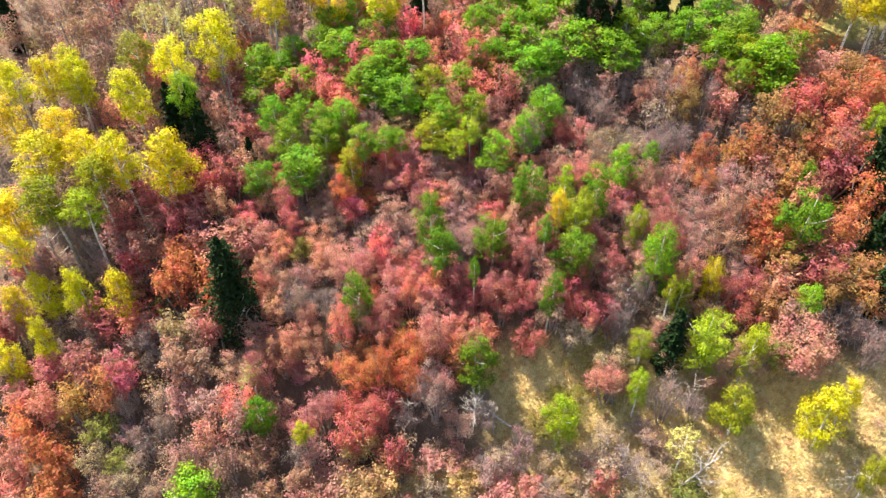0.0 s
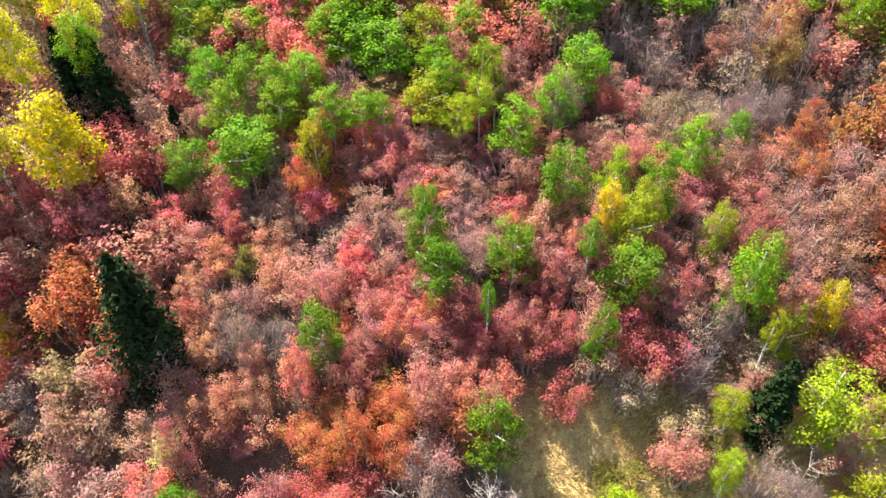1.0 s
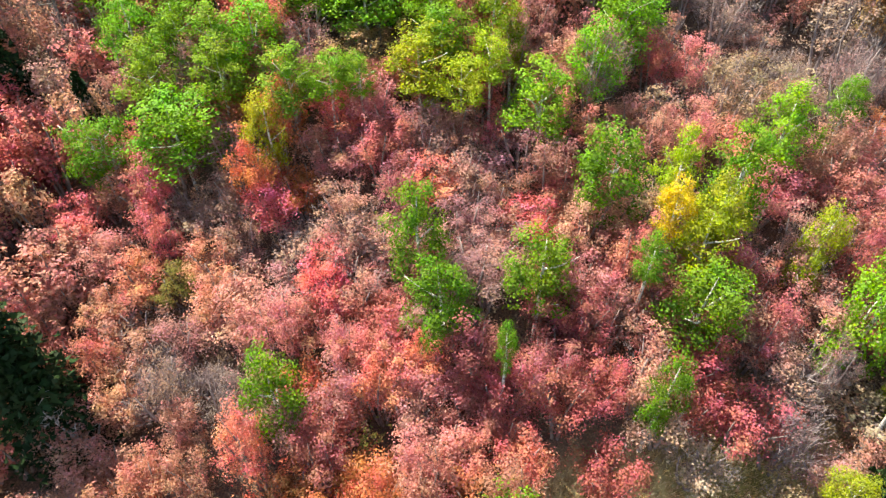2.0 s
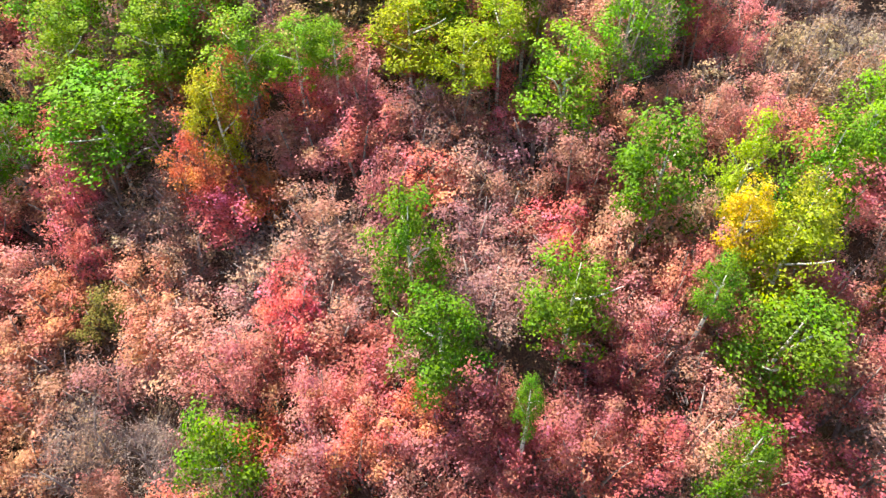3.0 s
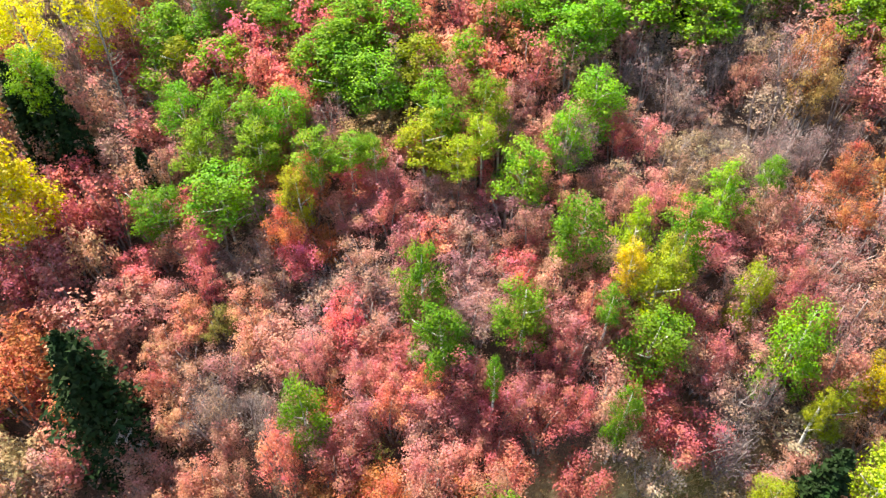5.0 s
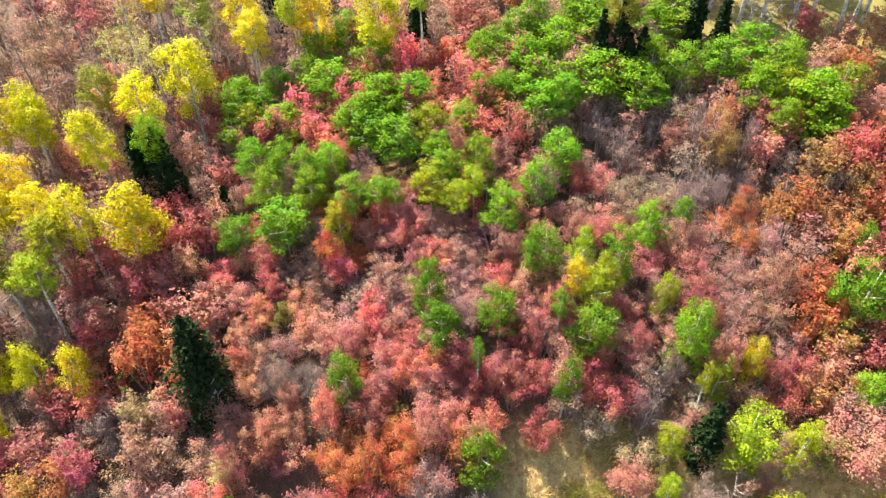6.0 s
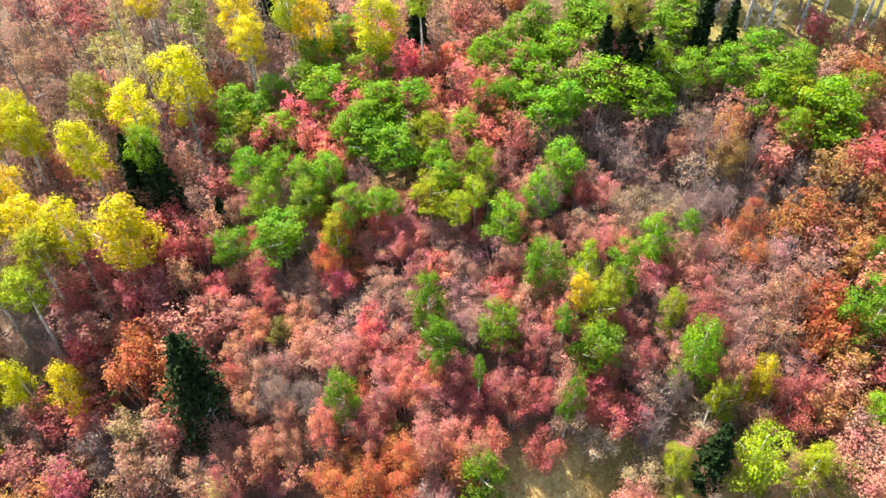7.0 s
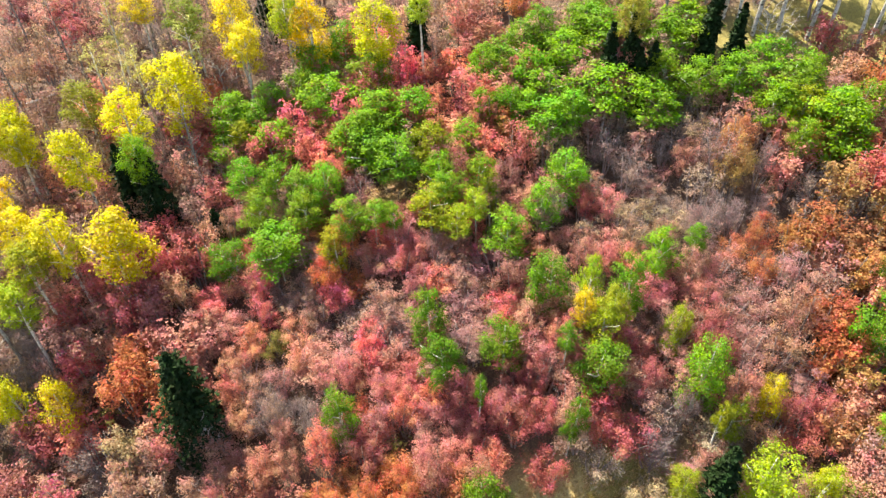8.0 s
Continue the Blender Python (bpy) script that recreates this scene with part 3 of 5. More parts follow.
aspen(-42.0, 13.3, 10.0, 4.1, 4.8, "yellow")
aspen(-39.2, 13.8, 10.0, 4.1, 4.8, "yellow")
aspen(-36.1, 13.0, 10.0, 3.7, 5.1, "yellow")
aspen(-41.1, 9.5, 10.0, 4.3, 5.4, "yellow")
aspen(-35.6, 7.6, 10.0, 4.2, 5.3, "yellow")
aspen(-37.1, 5.4, 10.0, 5.5, 5.2, "yellow")
aspen(-32.0, 4.9, 10.0, 3.8, 3.7, "yellow")
aspen(-30.6, 2.4, 10.0, 4.0, 3.7, "lime")
aspen(-28.7, 4.3, 10.0, 4.4, 5.4, "yellow")
aspen(-25.4, 4.4, 10.0, 5.7, 7.2, "yellow")
aspen(-34.7, 1.4, 10.0, 5.3, 4.9, "lime")
aspen(-37.7, 0.6, 10.0, 4.7, 5.0, "yellow")
aspen(-31.0, -0.2, 10.0, 3.9, 3.6, "lime")
aspen(-37.2, -1.8, 10.0, 3.3, 4.2, "yellow")
aspen(-29.5, 11.1, 10.0, 4.3, 5.8, "yellow")
aspen(-26.6, 14.7, 10.0, 4.5, 5.6, "yellow")
aspen(-24.2, 10.1, 10.0, 3.2, 4.2, "green")
aspen(-23.3, 18.3, 10.0, 5.7, 6.9, "yellow")
aspen(-38.0, -3.6, 6.0, 2.7, 5.4, "yellow")
aspen(-35.8, -2.7, 6.0, 3.3, 5.4, "yellow")
aspen(-31.6, -3.7, 7.2, 3.0, 6.4, "yellow")
aspen(-28.4, -3.9, 7.1, 3.2, 6.4, "yellow")
aspen(-35.1, -6.3, 6.3, 2.4, 5.6, "yellow")
aspen(-37.8, -7.7, 6.2, 3.2, 5.6, "yellow")
aspen(-14.8, -12.5, 5.6, 3.2, 4.2, "deep")
aspen(-15.7, -10.5, 5.6, 2.5, 3.0, "sparse")
aspen(-19.6, -17.1, 5.6, 4.8, 4.4, "green")
aspen(-11.2, -14.3, 5.6, 1.9, 2.2, "lime")
aspen(2.4, -9.8, 6.2, 4.1, 5.5, "deep")
aspen(9.0, -13.6, 5.9, 3.4, 5.3, "lime")
aspen(20.9, -9.0, 7.2, 4.7, 6.5, "lime")
aspen(24.3, -9.9, 6.1, 2.9, 5.4, "lime")
aspen(16.0, -9.4, 5.6, 2.5, 2.9, "lime")
aspen(15.3, -12.0, 5.6, 2.0, 3.8, "lime")
aspen(22.9, -13.4, 5.6, 3.8, 4.9, "lime")
aspen(29.1, -14.5, 6.1, 4.4, 5.5, "yellow")
aspen(31.1, -13.2, 5.6, 2.1, 3.4, "yellow")
aspen(18.2, -15.8, 5.6, 3.2, 3.0, "sparse")
aspen(31.5, -17.9, 5.6, 2.2, 4.1, "lime")
aspen(22.7, -4.5, 5.6, 2.5, 5.0, "yellow")
aspen(19.4, -5.7, 5.9, 2.3, 5.3, "lime")
aspen(16.4, -0.6, 5.8, 2.4, 5.2, "lime")
aspen(29.9, -2.2, 7.9, 4.9, 7.1, "deep")
aspen(31.2, 1.3, 5.6, 2.2, 3.4, "deep")
aspen(29.5, -7.2, 5.6, 2.5, 3.2, "green")
aspen(38.5, 6.5, 5.6, 2.5, 4.3, "lime")
aspen(-15.5, 19.1, 5.5, 3.6, 3.4, "green")
aspen(-19.1, 17.7, 6.2, 5.3, 4.8, "green")
aspen(-16.1, 17.2, 5.5, 4.7, 4.0, "green")
aspen(-19.4, 15.2, 4.9, 5.1, 3.9, "green")
aspen(-14.5, 14.8, 5.5, 4.9, 4.1, "green")
aspen(-17.5, 15.6, 5.5, 2.9, 2.5, "lime")
aspen(-9.3, 24.3, 5.5, 4.9, 4.1, "green")
aspen(-12.0, 22.3, 5.5, 4.8, 4.1, "green")
aspen(-12.8, 20.2, 5.5, 3.9, 4.1, "green")
aspen(-9.9, 19.3, 5.5, 6.3, 4.1, "green")
aspen(-10.6, 17.0, 5.5, 3.8, 3.3, "green")
aspen(-6.5, 20.9, 5.5, 4.9, 4.1, "green")
aspen(-5.3, 16.7, 5.5, 5.3, 4.1, "green")
aspen(-3.1, 16.4, 5.5, 4.9, 4.1, "green")
aspen(-6.6, 15.1, 5.5, 4.8, 4.1, "green")
aspen(-7.8, 14.0, 5.5, 4.5, 3.8, "green")
aspen(-6.9, 13.0, 5.5, 5.5, 4.1, "green")
aspen(-4.0, 12.4, 5.5, 5.8, 4.1, "green")
aspen(-1.0, 13.6, 5.5, 4.4, 3.8, "lime")
aspen(1.6, 13.4, 5.5, 3.8, 4.1, "green")
aspen(3.5, 16.7, 5.5, 3.0, 4.1, "green")
aspen(3.2, 21.0, 5.5, 3.0, 4.1, "green")
aspen(4.9, 21.0, 5.5, 4.7, 4.1, "green")
aspen(6.9, 23.6, 5.5, 4.9, 4.1, "green")
aspen(9.0, 24.2, 5.5, 4.1, 3.8, "green")
aspen(7.4, 20.4, 5.5, 4.8, 4.1, "green")
aspen(10.0, 21.3, 5.5, 6.2, 4.1, "green")
aspen(8.5, 17.9, 5.5, 5.7, 4.1, "green")
aspen(5.6, 16.9, 5.5, 3.7, 4.1, "green")
aspen(8.6, 15.6, 5.5, 5.9, 4.1, "green")
aspen(13.8, 22.7, 5.8, 6.9, 4.2, "green")
aspen(13.0, 24.9, 5.5, 5.6, 4.1, "green")
aspen(13.7, 17.0, 6.1, 7.4, 4.5, "green")
aspen(10.7, 16.0, 5.5, 3.7, 3.5, "green")
aspen(17.9, 15.7, 5.5, 5.2, 4.1, "green")
aspen(19.6, 21.0, 5.5, 5.7, 4.1, "green")
aspen(21.4, 23.3, 5.5, 5.8, 4.1, "green")
aspen(18.6, 18.1, 5.5, 4.5, 4.0, "green")
aspen(20.8, 17.5, 5.5, 4.5, 4.0, "green")
aspen(24.2, 16.9, 6.2, 4.6, 4.2, "green")
aspen(27.4, 18.4, 6.2, 5.3, 4.9, "green")
aspen(27.8, 16.2, 6.2, 5.8, 5.3, "green")
aspen(30.0, 16.8, 6.2, 3.9, 3.8, "green")
aspen(26.0, 14.2, 6.2, 4.5, 4.1, "green")
aspen(28.3, 13.9, 6.2, 3.2, 3.8, "lime")
aspen(30.8, 13.5, 6.2, 4.7, 4.3, "green")
aspen(33.2, 14.3, 6.2, 4.4, 4.1, "green")
aspen(31.2, 12.0, 7.0, 6.8, 6.2, "green")
aspen(27.4, 11.0, 6.2, 2.8, 3.2, "green")
aspen(16.3, 24.1, 5.5, 4.7, 4.1, "green")
aspen(-16.8, 12.0, 5.8, 3.5, 4.2, "green")
aspen(-14.1, 11.2, 5.8, 4.0, 4.1, "green")
aspen(-11.7, 10.4, 5.8, 3.7, 3.6, "green")
aspen(-9.6, 10.5, 5.8, 4.0, 4.1, "green")
aspen(-15.0, 8.9, 5.8, 3.7, 4.2, "green")
aspen(-11.3, 8.5, 5.8, 3.7, 3.5, "green")
aspen(-13.4, 6.5, 5.8, 6.2, 4.2, "green")
aspen(-17.5, 5.9, 5.8, 3.6, 4.2, "deep")
aspen(-7.6, 7.9, 5.8, 3.9, 3.5, "green")
aspen(-8.4, 5.7, 5.8, 2.9, 3.9, "lime")
aspen(-3.9, 7.1, 5.8, 2.1, 2.3, "green")
aspen(-5.6, 7.3, 5.8, 2.7, 2.7, "green")
aspen(-0.5, 10.7, 5.8, 3.5, 3.5, "green")
aspen(-0.2, 9.2, 5.8, 3.4, 3.5, "green")
aspen(2.5, 10.7, 5.8, 3.9, 4.2, "green")
aspen(3.7, 9.4, 5.8, 2.1, 4.1, "lime")
aspen(-1.1, 8.2, 5.8, 4.6, 3.9, "lime")
aspen(1.0, 6.7, 5.8, 3.2, 2.7, "lime")
aspen(2.5, 8.0, 5.8, 2.9, 2.9, "lime")
aspen(7.7, 8.5, 5.9, 3.5, 4.4, "green")
aspen(4.9, 6.1, 5.9, 4.3, 4.4, "green")
aspen(9.7, 10.8, 5.9, 4.5, 4.4, "green")
aspen(7.8, 2.3, 6.6, 4.2, 5.3, "deep")
aspen(10.6, 1.9, 6.6, 2.5, 4.4, "lime")
aspen(10.0, 0.2, 6.6, 2.2, 3.4, "yellow")
aspen(11.3, -1.0, 6.6, 3.4, 4.5, "lime")
aspen(13.7, 1.9, 6.6, 3.4, 5.3, "deep")
aspen(16.1, 4.3, 5.9, 3.4, 4.4, "green")
aspen(12.3, -0.1, 6.6, 2.9, 3.8, "lime")
aspen(8.6, -1.9, 6.6, 1.9, 2.8, "deep")
aspen(10.5, -3.2, 6.6, 4.4, 4.5, "deep")
aspen(8.7, -6.1, 6.6, 2.3, 4.8, "deep")
aspen(17.9, -3.6, 8.0, 3.8, 7.1, "green")
aspen(4.2, -1.8, 6.6, 3.8, 5.0, "deep")
aspen(-1.1, 0.6, 6.6, 3.5, 5.5, "deep")
aspen(0.2, -2.4, 6.6, 3.8, 4.5, "deep")
aspen(2.5, -4.9, 6.6, 1.2, 2.8, "deep")
aspen(-7.4, -5.2, 6.6, 3.6, 5.6, "deep")
aspen(18.6, 4.3, 5.9, 2.1, 2.6, "deep")
aspen(18.4, -6.5, 6.6, 1.4, 2.9, "lime")
aspen(-36.5, 14.9, 9.5, 3.8, 6.2, "yellow")
aspen(-30.7, 16.2, 9.5, 3.9, 4.2, "olive")
aspen(-18.9, 24.2, 9.5, 4.7, 5.8, "yellow")
aspen(-18.0, 20.9, 9.5, 3.7, 4.3, "yellow")
aspen(-22.6, 24.1, 9.5, 4.1, 3.8, "olive")
aspen(-28.0, 25.6, 9.5, 3.5, 3.2, "yellow")
aspen(-30.9, 25.1, 9.5, 3.5, 6.0, "sparse")
aspen(-22.7, 21.6, 9.5, 4.0, 3.7, "sparse")
aspen(-28.6, 19.7, 9.5, 2.7, 3.6, "sparse")
aspen(-30.8, 20.3, 9.5, 3.0, 3.6, "sparse")
aspen(-27.0, 20.0, 9.5, 3.0, 4.3, "sparse")
aspen(-14.2, 23.4, 9.5, 4.0, 4.3, "lime")
aspen(-12.1, 22.7, 9.5, 4.9, 7.1, "yellow")
aspen(-5.6, 21.6, 9.5, 5.2, 5.6, "yellow")
aspen(-1.9, 21.8, 9.5, 2.7, 2.4, "lime")
aspen(15.7, 19.1, 9.5, 3.1, 3.3, "olive")
conifer(-18.2, -4.6, 10.5, 5.2)
conifer(18.6, -8.7, 6.5, 2.4)
conifer(-2.5, 24.4, 9.0, 2.3)
conifer(-24.1, 10.7, 8.5, 3.2)
conifer(-26.5, 11.5, 8.0, 2.3)
conifer(-18.8, 8.8, 4.5, 1.1)
conifer(15.6, 19.0, 8.0, 2.2)
conifer(16.2, 18.0, 6.0, 2.0)
conifer(36.5, -2.4, 6.0, 2.3)
conifer(38.0, 3.1, 8.0, 3.3)
conifer(-50.0, 27.5, 7.0, 2.2)
conifer(-17.6, 29.3, 6.0, 2.2)
conifer(-2.7, 14.5, 4.0, 1.0)
conifer(17.4, 18.3, 6.0, 1.9)
conifer(22.3, 20.3, 9.0, 2.1)
conifer(14.0, 19.4, 7.0, 2.0)
conifer(24.7, 20.2, 7.0, 1.8)
conifer(37.2, 0.5, 6.5, 2.2)
conifer(35.6, -6.2, 6.0, 2.3)
maple(28.8, -9.4, 5.6, 5.8, "rose", True)
maple(17.6, -12.4, 5.6, 4.2, "bare")
maple(20.0, -12.5, 3.7, 2.6, "bare")
maple(27.0, -6.4, 5.1, 3.6, "gold")
maple(32.2, 6.5, 5.3, 3.7, "gold")
maple(23.7, 5.2, 5.5, 2.9, "orange")
maple(26.0, 5.0, 4.8, 3.7, "gold")
maple(28.3, 0.1, 5.1, 3.7, "orange")
maple(33.0, 11.0, 4.3, 3.3, "orange")
maple(35.6, 4.9, 5.0, 3.4, "rose")
maple(-3.2, -12.0, 3.4, 3.1, "bare")
maple(15.1, -5.1, 3.7, 3.7, "bare")
maple(11.1, 9.6, 4.5, 3.0, "wine")
maple(13.3, 9.6, 3.7, 3.0, "rose")
maple(16.0, 9.1, 3.5, 3.0, "tan")
maple(18.2, 9.3, 2.9, 3.7, "bare")
maple(6.3, 10.4, 3.9, 3.1, "salmon")
maple(14.1, 7.9, 4.7, 3.7, "tan")
maple(16.8, 7.9, 3.6, 3.8, "tan")
maple(11.5, 7.8, 4.2, 3.5, "tan")
maple(12.8, 6.9, 3.7, 3.7, "salmon")
maple(14.8, 6.6, 4.4, 3.8, "dusky")
maple(16.9, 6.6, 4.3, 3.2, "dusky")
maple(10.6, 5.1, 4.0, 3.0, "salmon")
maple(12.4, 5.1, 3.7, 3.0, "rose")
maple(14.4, 4.8, 4.0, 3.4, "rose")
maple(9.9, 7.0, 3.5, 3.5, "salmon")
maple(-1.7, 10.4, 4.0, 3.2, "coral")
maple(1.6, 10.0, 4.5, 3.3, "crimson")
maple(2.1, 8.9, 4.0, 3.3, "pink")
maple(-3.1, 9.0, 4.4, 3.0, "coral")
maple(-6.5, 10.2, 4.4, 2.9, "rose")
maple(-7.0, 11.1, 4.2, 3.7, "dusky")
maple(-18.4, 9.7, 3.5, 3.6, "dusky")
maple(-19.2, 12.1, 3.7, 3.4, "rose")
maple(-13.8, 10.2, 3.5, 2.9, "mauve")
maple(-14.4, 11.5, 3.1, 3.8, "mauve")
maple(-10.2, 9.1, 3.7, 3.6, "orange")
maple(-3.1, 7.4, 4.7, 3.7, "rose")
maple(-5.3, 8.5, 4.0, 3.2, "pink")
maple(-11.1, 6.8, 4.0, 3.6, "mauve")
maple(-12.1, 8.3, 3.6, 3.6, "coral")
maple(-6.3, 6.2, 4.5, 3.7, "rose")
maple(-4.9, 7.4, 3.6, 3.8, "coral")
maple(-2.2, 6.5, 3.6, 3.2, "rose")
maple(-3.1, 5.6, 4.0, 3.7, "rose")
maple(-0.8, 6.7, 4.0, 3.7, "mauve")
maple(1.0, 6.5, 4.2, 3.2, "rose")
maple(2.6, 6.8, 4.0, 3.1, "pink")
maple(-0.4, 5.6, 3.4, 3.0, "mauve")
maple(3.9, 5.8, 3.6, 3.8, "mauve")
maple(-17.0, 7.2, 3.7, 2.9, "crimson")
maple(5.3, 4.3, 4.7, 3.4, "rose")
maple(6.1, 3.9, 4.1, 3.1, "crimson")
maple(-9.5, 4.9, 4.3, 3.6, "orange")
maple(-7.2, 4.6, 4.1, 3.3, "orange")
maple(-8.4, 3.9, 3.6, 3.7, "pink")
maple(-15.0, 4.8, 3.6, 3.3, "pink")
maple(-14.5, 2.8, 4.6, 3.0, "pink")
maple(-15.9, 5.1, 4.4, 3.8, "peach")
maple(-12.9, 4.3, 3.5, 3.6, "mauve")
maple(-10.8, 4.8, 3.4, 3.3, "mauve")
maple(-10.2, 3.2, 3.5, 3.7, "mauve")
maple(-4.9, 3.4, 4.0, 3.3, "dusky")
maple(-3.4, 2.2, 4.5, 3.7, "mauve")
maple(-1.9, 3.5, 4.7, 3.3, "rose")
maple(-0.6, 4.3, 4.2, 3.6, "coral")
maple(1.8, 4.0, 3.4, 3.2, "mauve")
maple(3.1, 3.5, 3.3, 3.0, "mauve")
maple(1.2, 4.7, 3.7, 3.8, "mauve")
maple(2.5, 1.5, 4.4, 3.5, "mauve")
maple(1.3, 2.6, 3.4, 3.2, "mauve")
maple(6.1, 2.8, 3.6, 3.1, "salmon")
maple(6.6, 1.2, 4.5, 3.7, "salmon")
maple(4.6, 2.1, 4.0, 3.6, "pink")
maple(7.5, 1.7, 4.5, 3.5, "salmon")
maple(-7.3, 2.2, 3.5, 3.6, "tan")
maple(-6.6, 2.8, 2.3, 3.5, "tan")
maple(-4.9, 1.9, 3.2, 3.3, "mauve")
maple(-11.4, 1.6, 4.5, 3.5, "salmon")
maple(-10.1, 1.7, 3.2, 3.8, "mauve")
maple(-4.1, 0.9, 3.5, 3.4, "mauve")
maple(-3.7, 0.0, 3.3, 3.4, "mauve")
maple(-7.4, 0.7, 3.6, 3.5, "mauve")
maple(-5.4, 0.5, 4.1, 3.6, "pink")
maple(1.0, 0.0, 4.1, 3.6, "mauve")
maple(2.0, -0.4, 3.7, 3.5, "mauve")
maple(6.4, -0.5, 4.5, 3.6, "rose")
maple(6.9, -1.5, 4.0, 3.7, "rose")
maple(8.0, -1.0, 4.6, 3.5, "rose")
maple(9.1, 0.2, 4.7, 3.8, "wine")
maple(-13.4, 1.2, 2.4, 3.4, "olive")
maple(-17.0, 2.1, 3.7, 3.7, "peach")
maple(-15.1, 1.3, 4.7, 3.3, "coral")
maple(-15.9, 0.5, 4.4, 3.5, "salmon")
maple(-16.6, 0.0, 3.1, 3.1, "salmon")
maple(-9.8, -0.4, 4.5, 3.4, "peach")
maple(-9.3, -1.3, 4.4, 3.3, "peach")
maple(-10.9, -0.6, 4.3, 3.6, "peach")
maple(-7.6, -1.6, 4.3, 3.5, "rose")
maple(-5.2, -0.4, 3.5, 3.0, "pink")
maple(-4.4, -1.5, 4.1, 3.5, "rose")
maple(-1.9, -1.3, 3.9, 3.5, "coral")
maple(-2.8, -2.5, 4.3, 2.9, "crimson")
maple(-3.0, -3.4, 4.2, 3.1, "rose")
maple(-0.8, -3.2, 3.6, 3.0, "coral")
maple(-1.7, -3.6, 4.0, 3.1, "rose")
maple(-4.6, -2.7, 3.5, 2.9, "rose")
maple(-6.6, -1.1, 3.9, 3.2, "rose")
maple(-12.5, -1.4, 3.5, 3.4, "mauve")
maple(-14.0, -2.3, 3.2, 3.7, "bare")
maple(-11.6, -2.9, 2.9, 3.3, "bare")
maple(-16.2, -2.1, 3.9, 3.3, "coral")
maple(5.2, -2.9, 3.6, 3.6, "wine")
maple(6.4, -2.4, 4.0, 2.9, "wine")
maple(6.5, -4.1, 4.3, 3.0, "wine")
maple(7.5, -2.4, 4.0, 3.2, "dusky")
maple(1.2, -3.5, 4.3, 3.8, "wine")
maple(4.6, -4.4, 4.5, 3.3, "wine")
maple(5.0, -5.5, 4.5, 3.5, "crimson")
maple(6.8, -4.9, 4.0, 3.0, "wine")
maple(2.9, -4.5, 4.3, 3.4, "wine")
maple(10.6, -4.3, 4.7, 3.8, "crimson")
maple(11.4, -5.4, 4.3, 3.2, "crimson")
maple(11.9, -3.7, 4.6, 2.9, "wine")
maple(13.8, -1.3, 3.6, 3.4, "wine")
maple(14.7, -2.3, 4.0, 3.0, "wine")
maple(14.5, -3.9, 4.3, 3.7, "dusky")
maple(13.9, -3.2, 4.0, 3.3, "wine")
maple(-15.0, -3.8, 3.9, 3.2, "peach")
maple(-12.8, -4.1, 3.9, 3.2, "bare")
maple(-10.2, -4.3, 4.4, 3.7, "bare")
maple(-6.2, -3.8, 4.3, 3.1, "orange")
maple(-4.5, -4.7, 4.7, 3.3, "rose")
maple(-2.9, -4.5, 4.7, 3.3, "coral")
maple(-0.6, -4.5, 3.9, 3.3, "rose")
maple(0.8, -5.3, 3.7, 3.5, "salmon")
maple(-1.7, -5.2, 4.1, 3.2, "rose")
maple(-5.6, -5.2, 4.5, 3.6, "crimson")
maple(2.5, -5.4, 3.5, 3.4, "rose")
maple(9.1, -1.2, 4.2, 3.2, "dusky")
maple(4.5, -1.0, 4.2, 3.2, "rose")
maple(-0.3, -1.8, 3.6, 3.4, "dusky")
maple(-9.9, 6.7, 3.9, 3.2, "mauve")
maple(-7.9, 8.7, 4.2, 3.4, "dusky")
maple(-15.7, 7.8, 3.6, 3.1, "crimson")
maple(-4.5, 10.2, 4.7, 3.7, "straw")
maple(-45.5, 34.0, 3.9, 3.6, "wine")
maple(-42.4, 32.9, 5.2, 3.5, "dusky")
maple(-39.5, 32.7, 4.4, 3.3, "wine")
maple(-36.1, 33.6, 5.0, 3.0, "dusky")
maple(-29.7, 31.9, 4.4, 3.2, "russet")
maple(-26.6, 31.0, 4.1, 3.3, "russet")
maple(-18.0, 29.8, 4.3, 3.0, "bare")
maple(-9.6, 29.0, 4.0, 3.1, "dusky")
maple(-1.1, 28.1, 5.1, 2.9, "dusky")
maple(1.4, 27.4, 5.2, 3.5, "rose")
maple(3.1, 27.5, 5.1, 3.8, "salmon")
maple(6.7, 28.4, 4.5, 3.7, "gold")
maple(8.4, 27.0, 4.7, 3.0, "wine")
maple(14.1, 27.0, 4.4, 3.0, "dusky")
maple(22.8, 24.6, 4.8, 3.7, "dusky")
maple(-44.0, 29.7, 4.6, 3.4, "russet")
maple(-39.9, 28.2, 4.6, 3.0, "russet")
maple(-37.6, 30.2, 4.1, 3.4, "wine")
maple(-34.5, 30.0, 3.0, 3.1, "olive")
maple(-31.4, 28.8, 4.8, 3.4, "russet")
maple(-29.5, 29.4, 3.9, 3.6, "bare")
maple(-25.8, 27.3, 4.7, 3.0, "russet")
maple(-14.0, 27.1, 4.0, 3.4, "bare")
maple(-9.1, 25.2, 4.6, 3.6, "crimson")
maple(-1.5, 25.5, 4.2, 3.0, "dusky")
maple(2.4, 25.2, 4.2, 3.0, "salmon")
maple(7.4, 23.7, 5.0, 3.0, "dusky")
maple(9.5, 24.3, 4.2, 3.2, "dusky")
maple(33.2, 21.9, 4.6, 3.0, "wine")
maple(-41.4, 24.7, 5.3, 3.3, "russet")
maple(-38.7, 24.9, 5.0, 3.4, "russet")
maple(-36.9, 26.1, 3.5, 2.9, "russet")
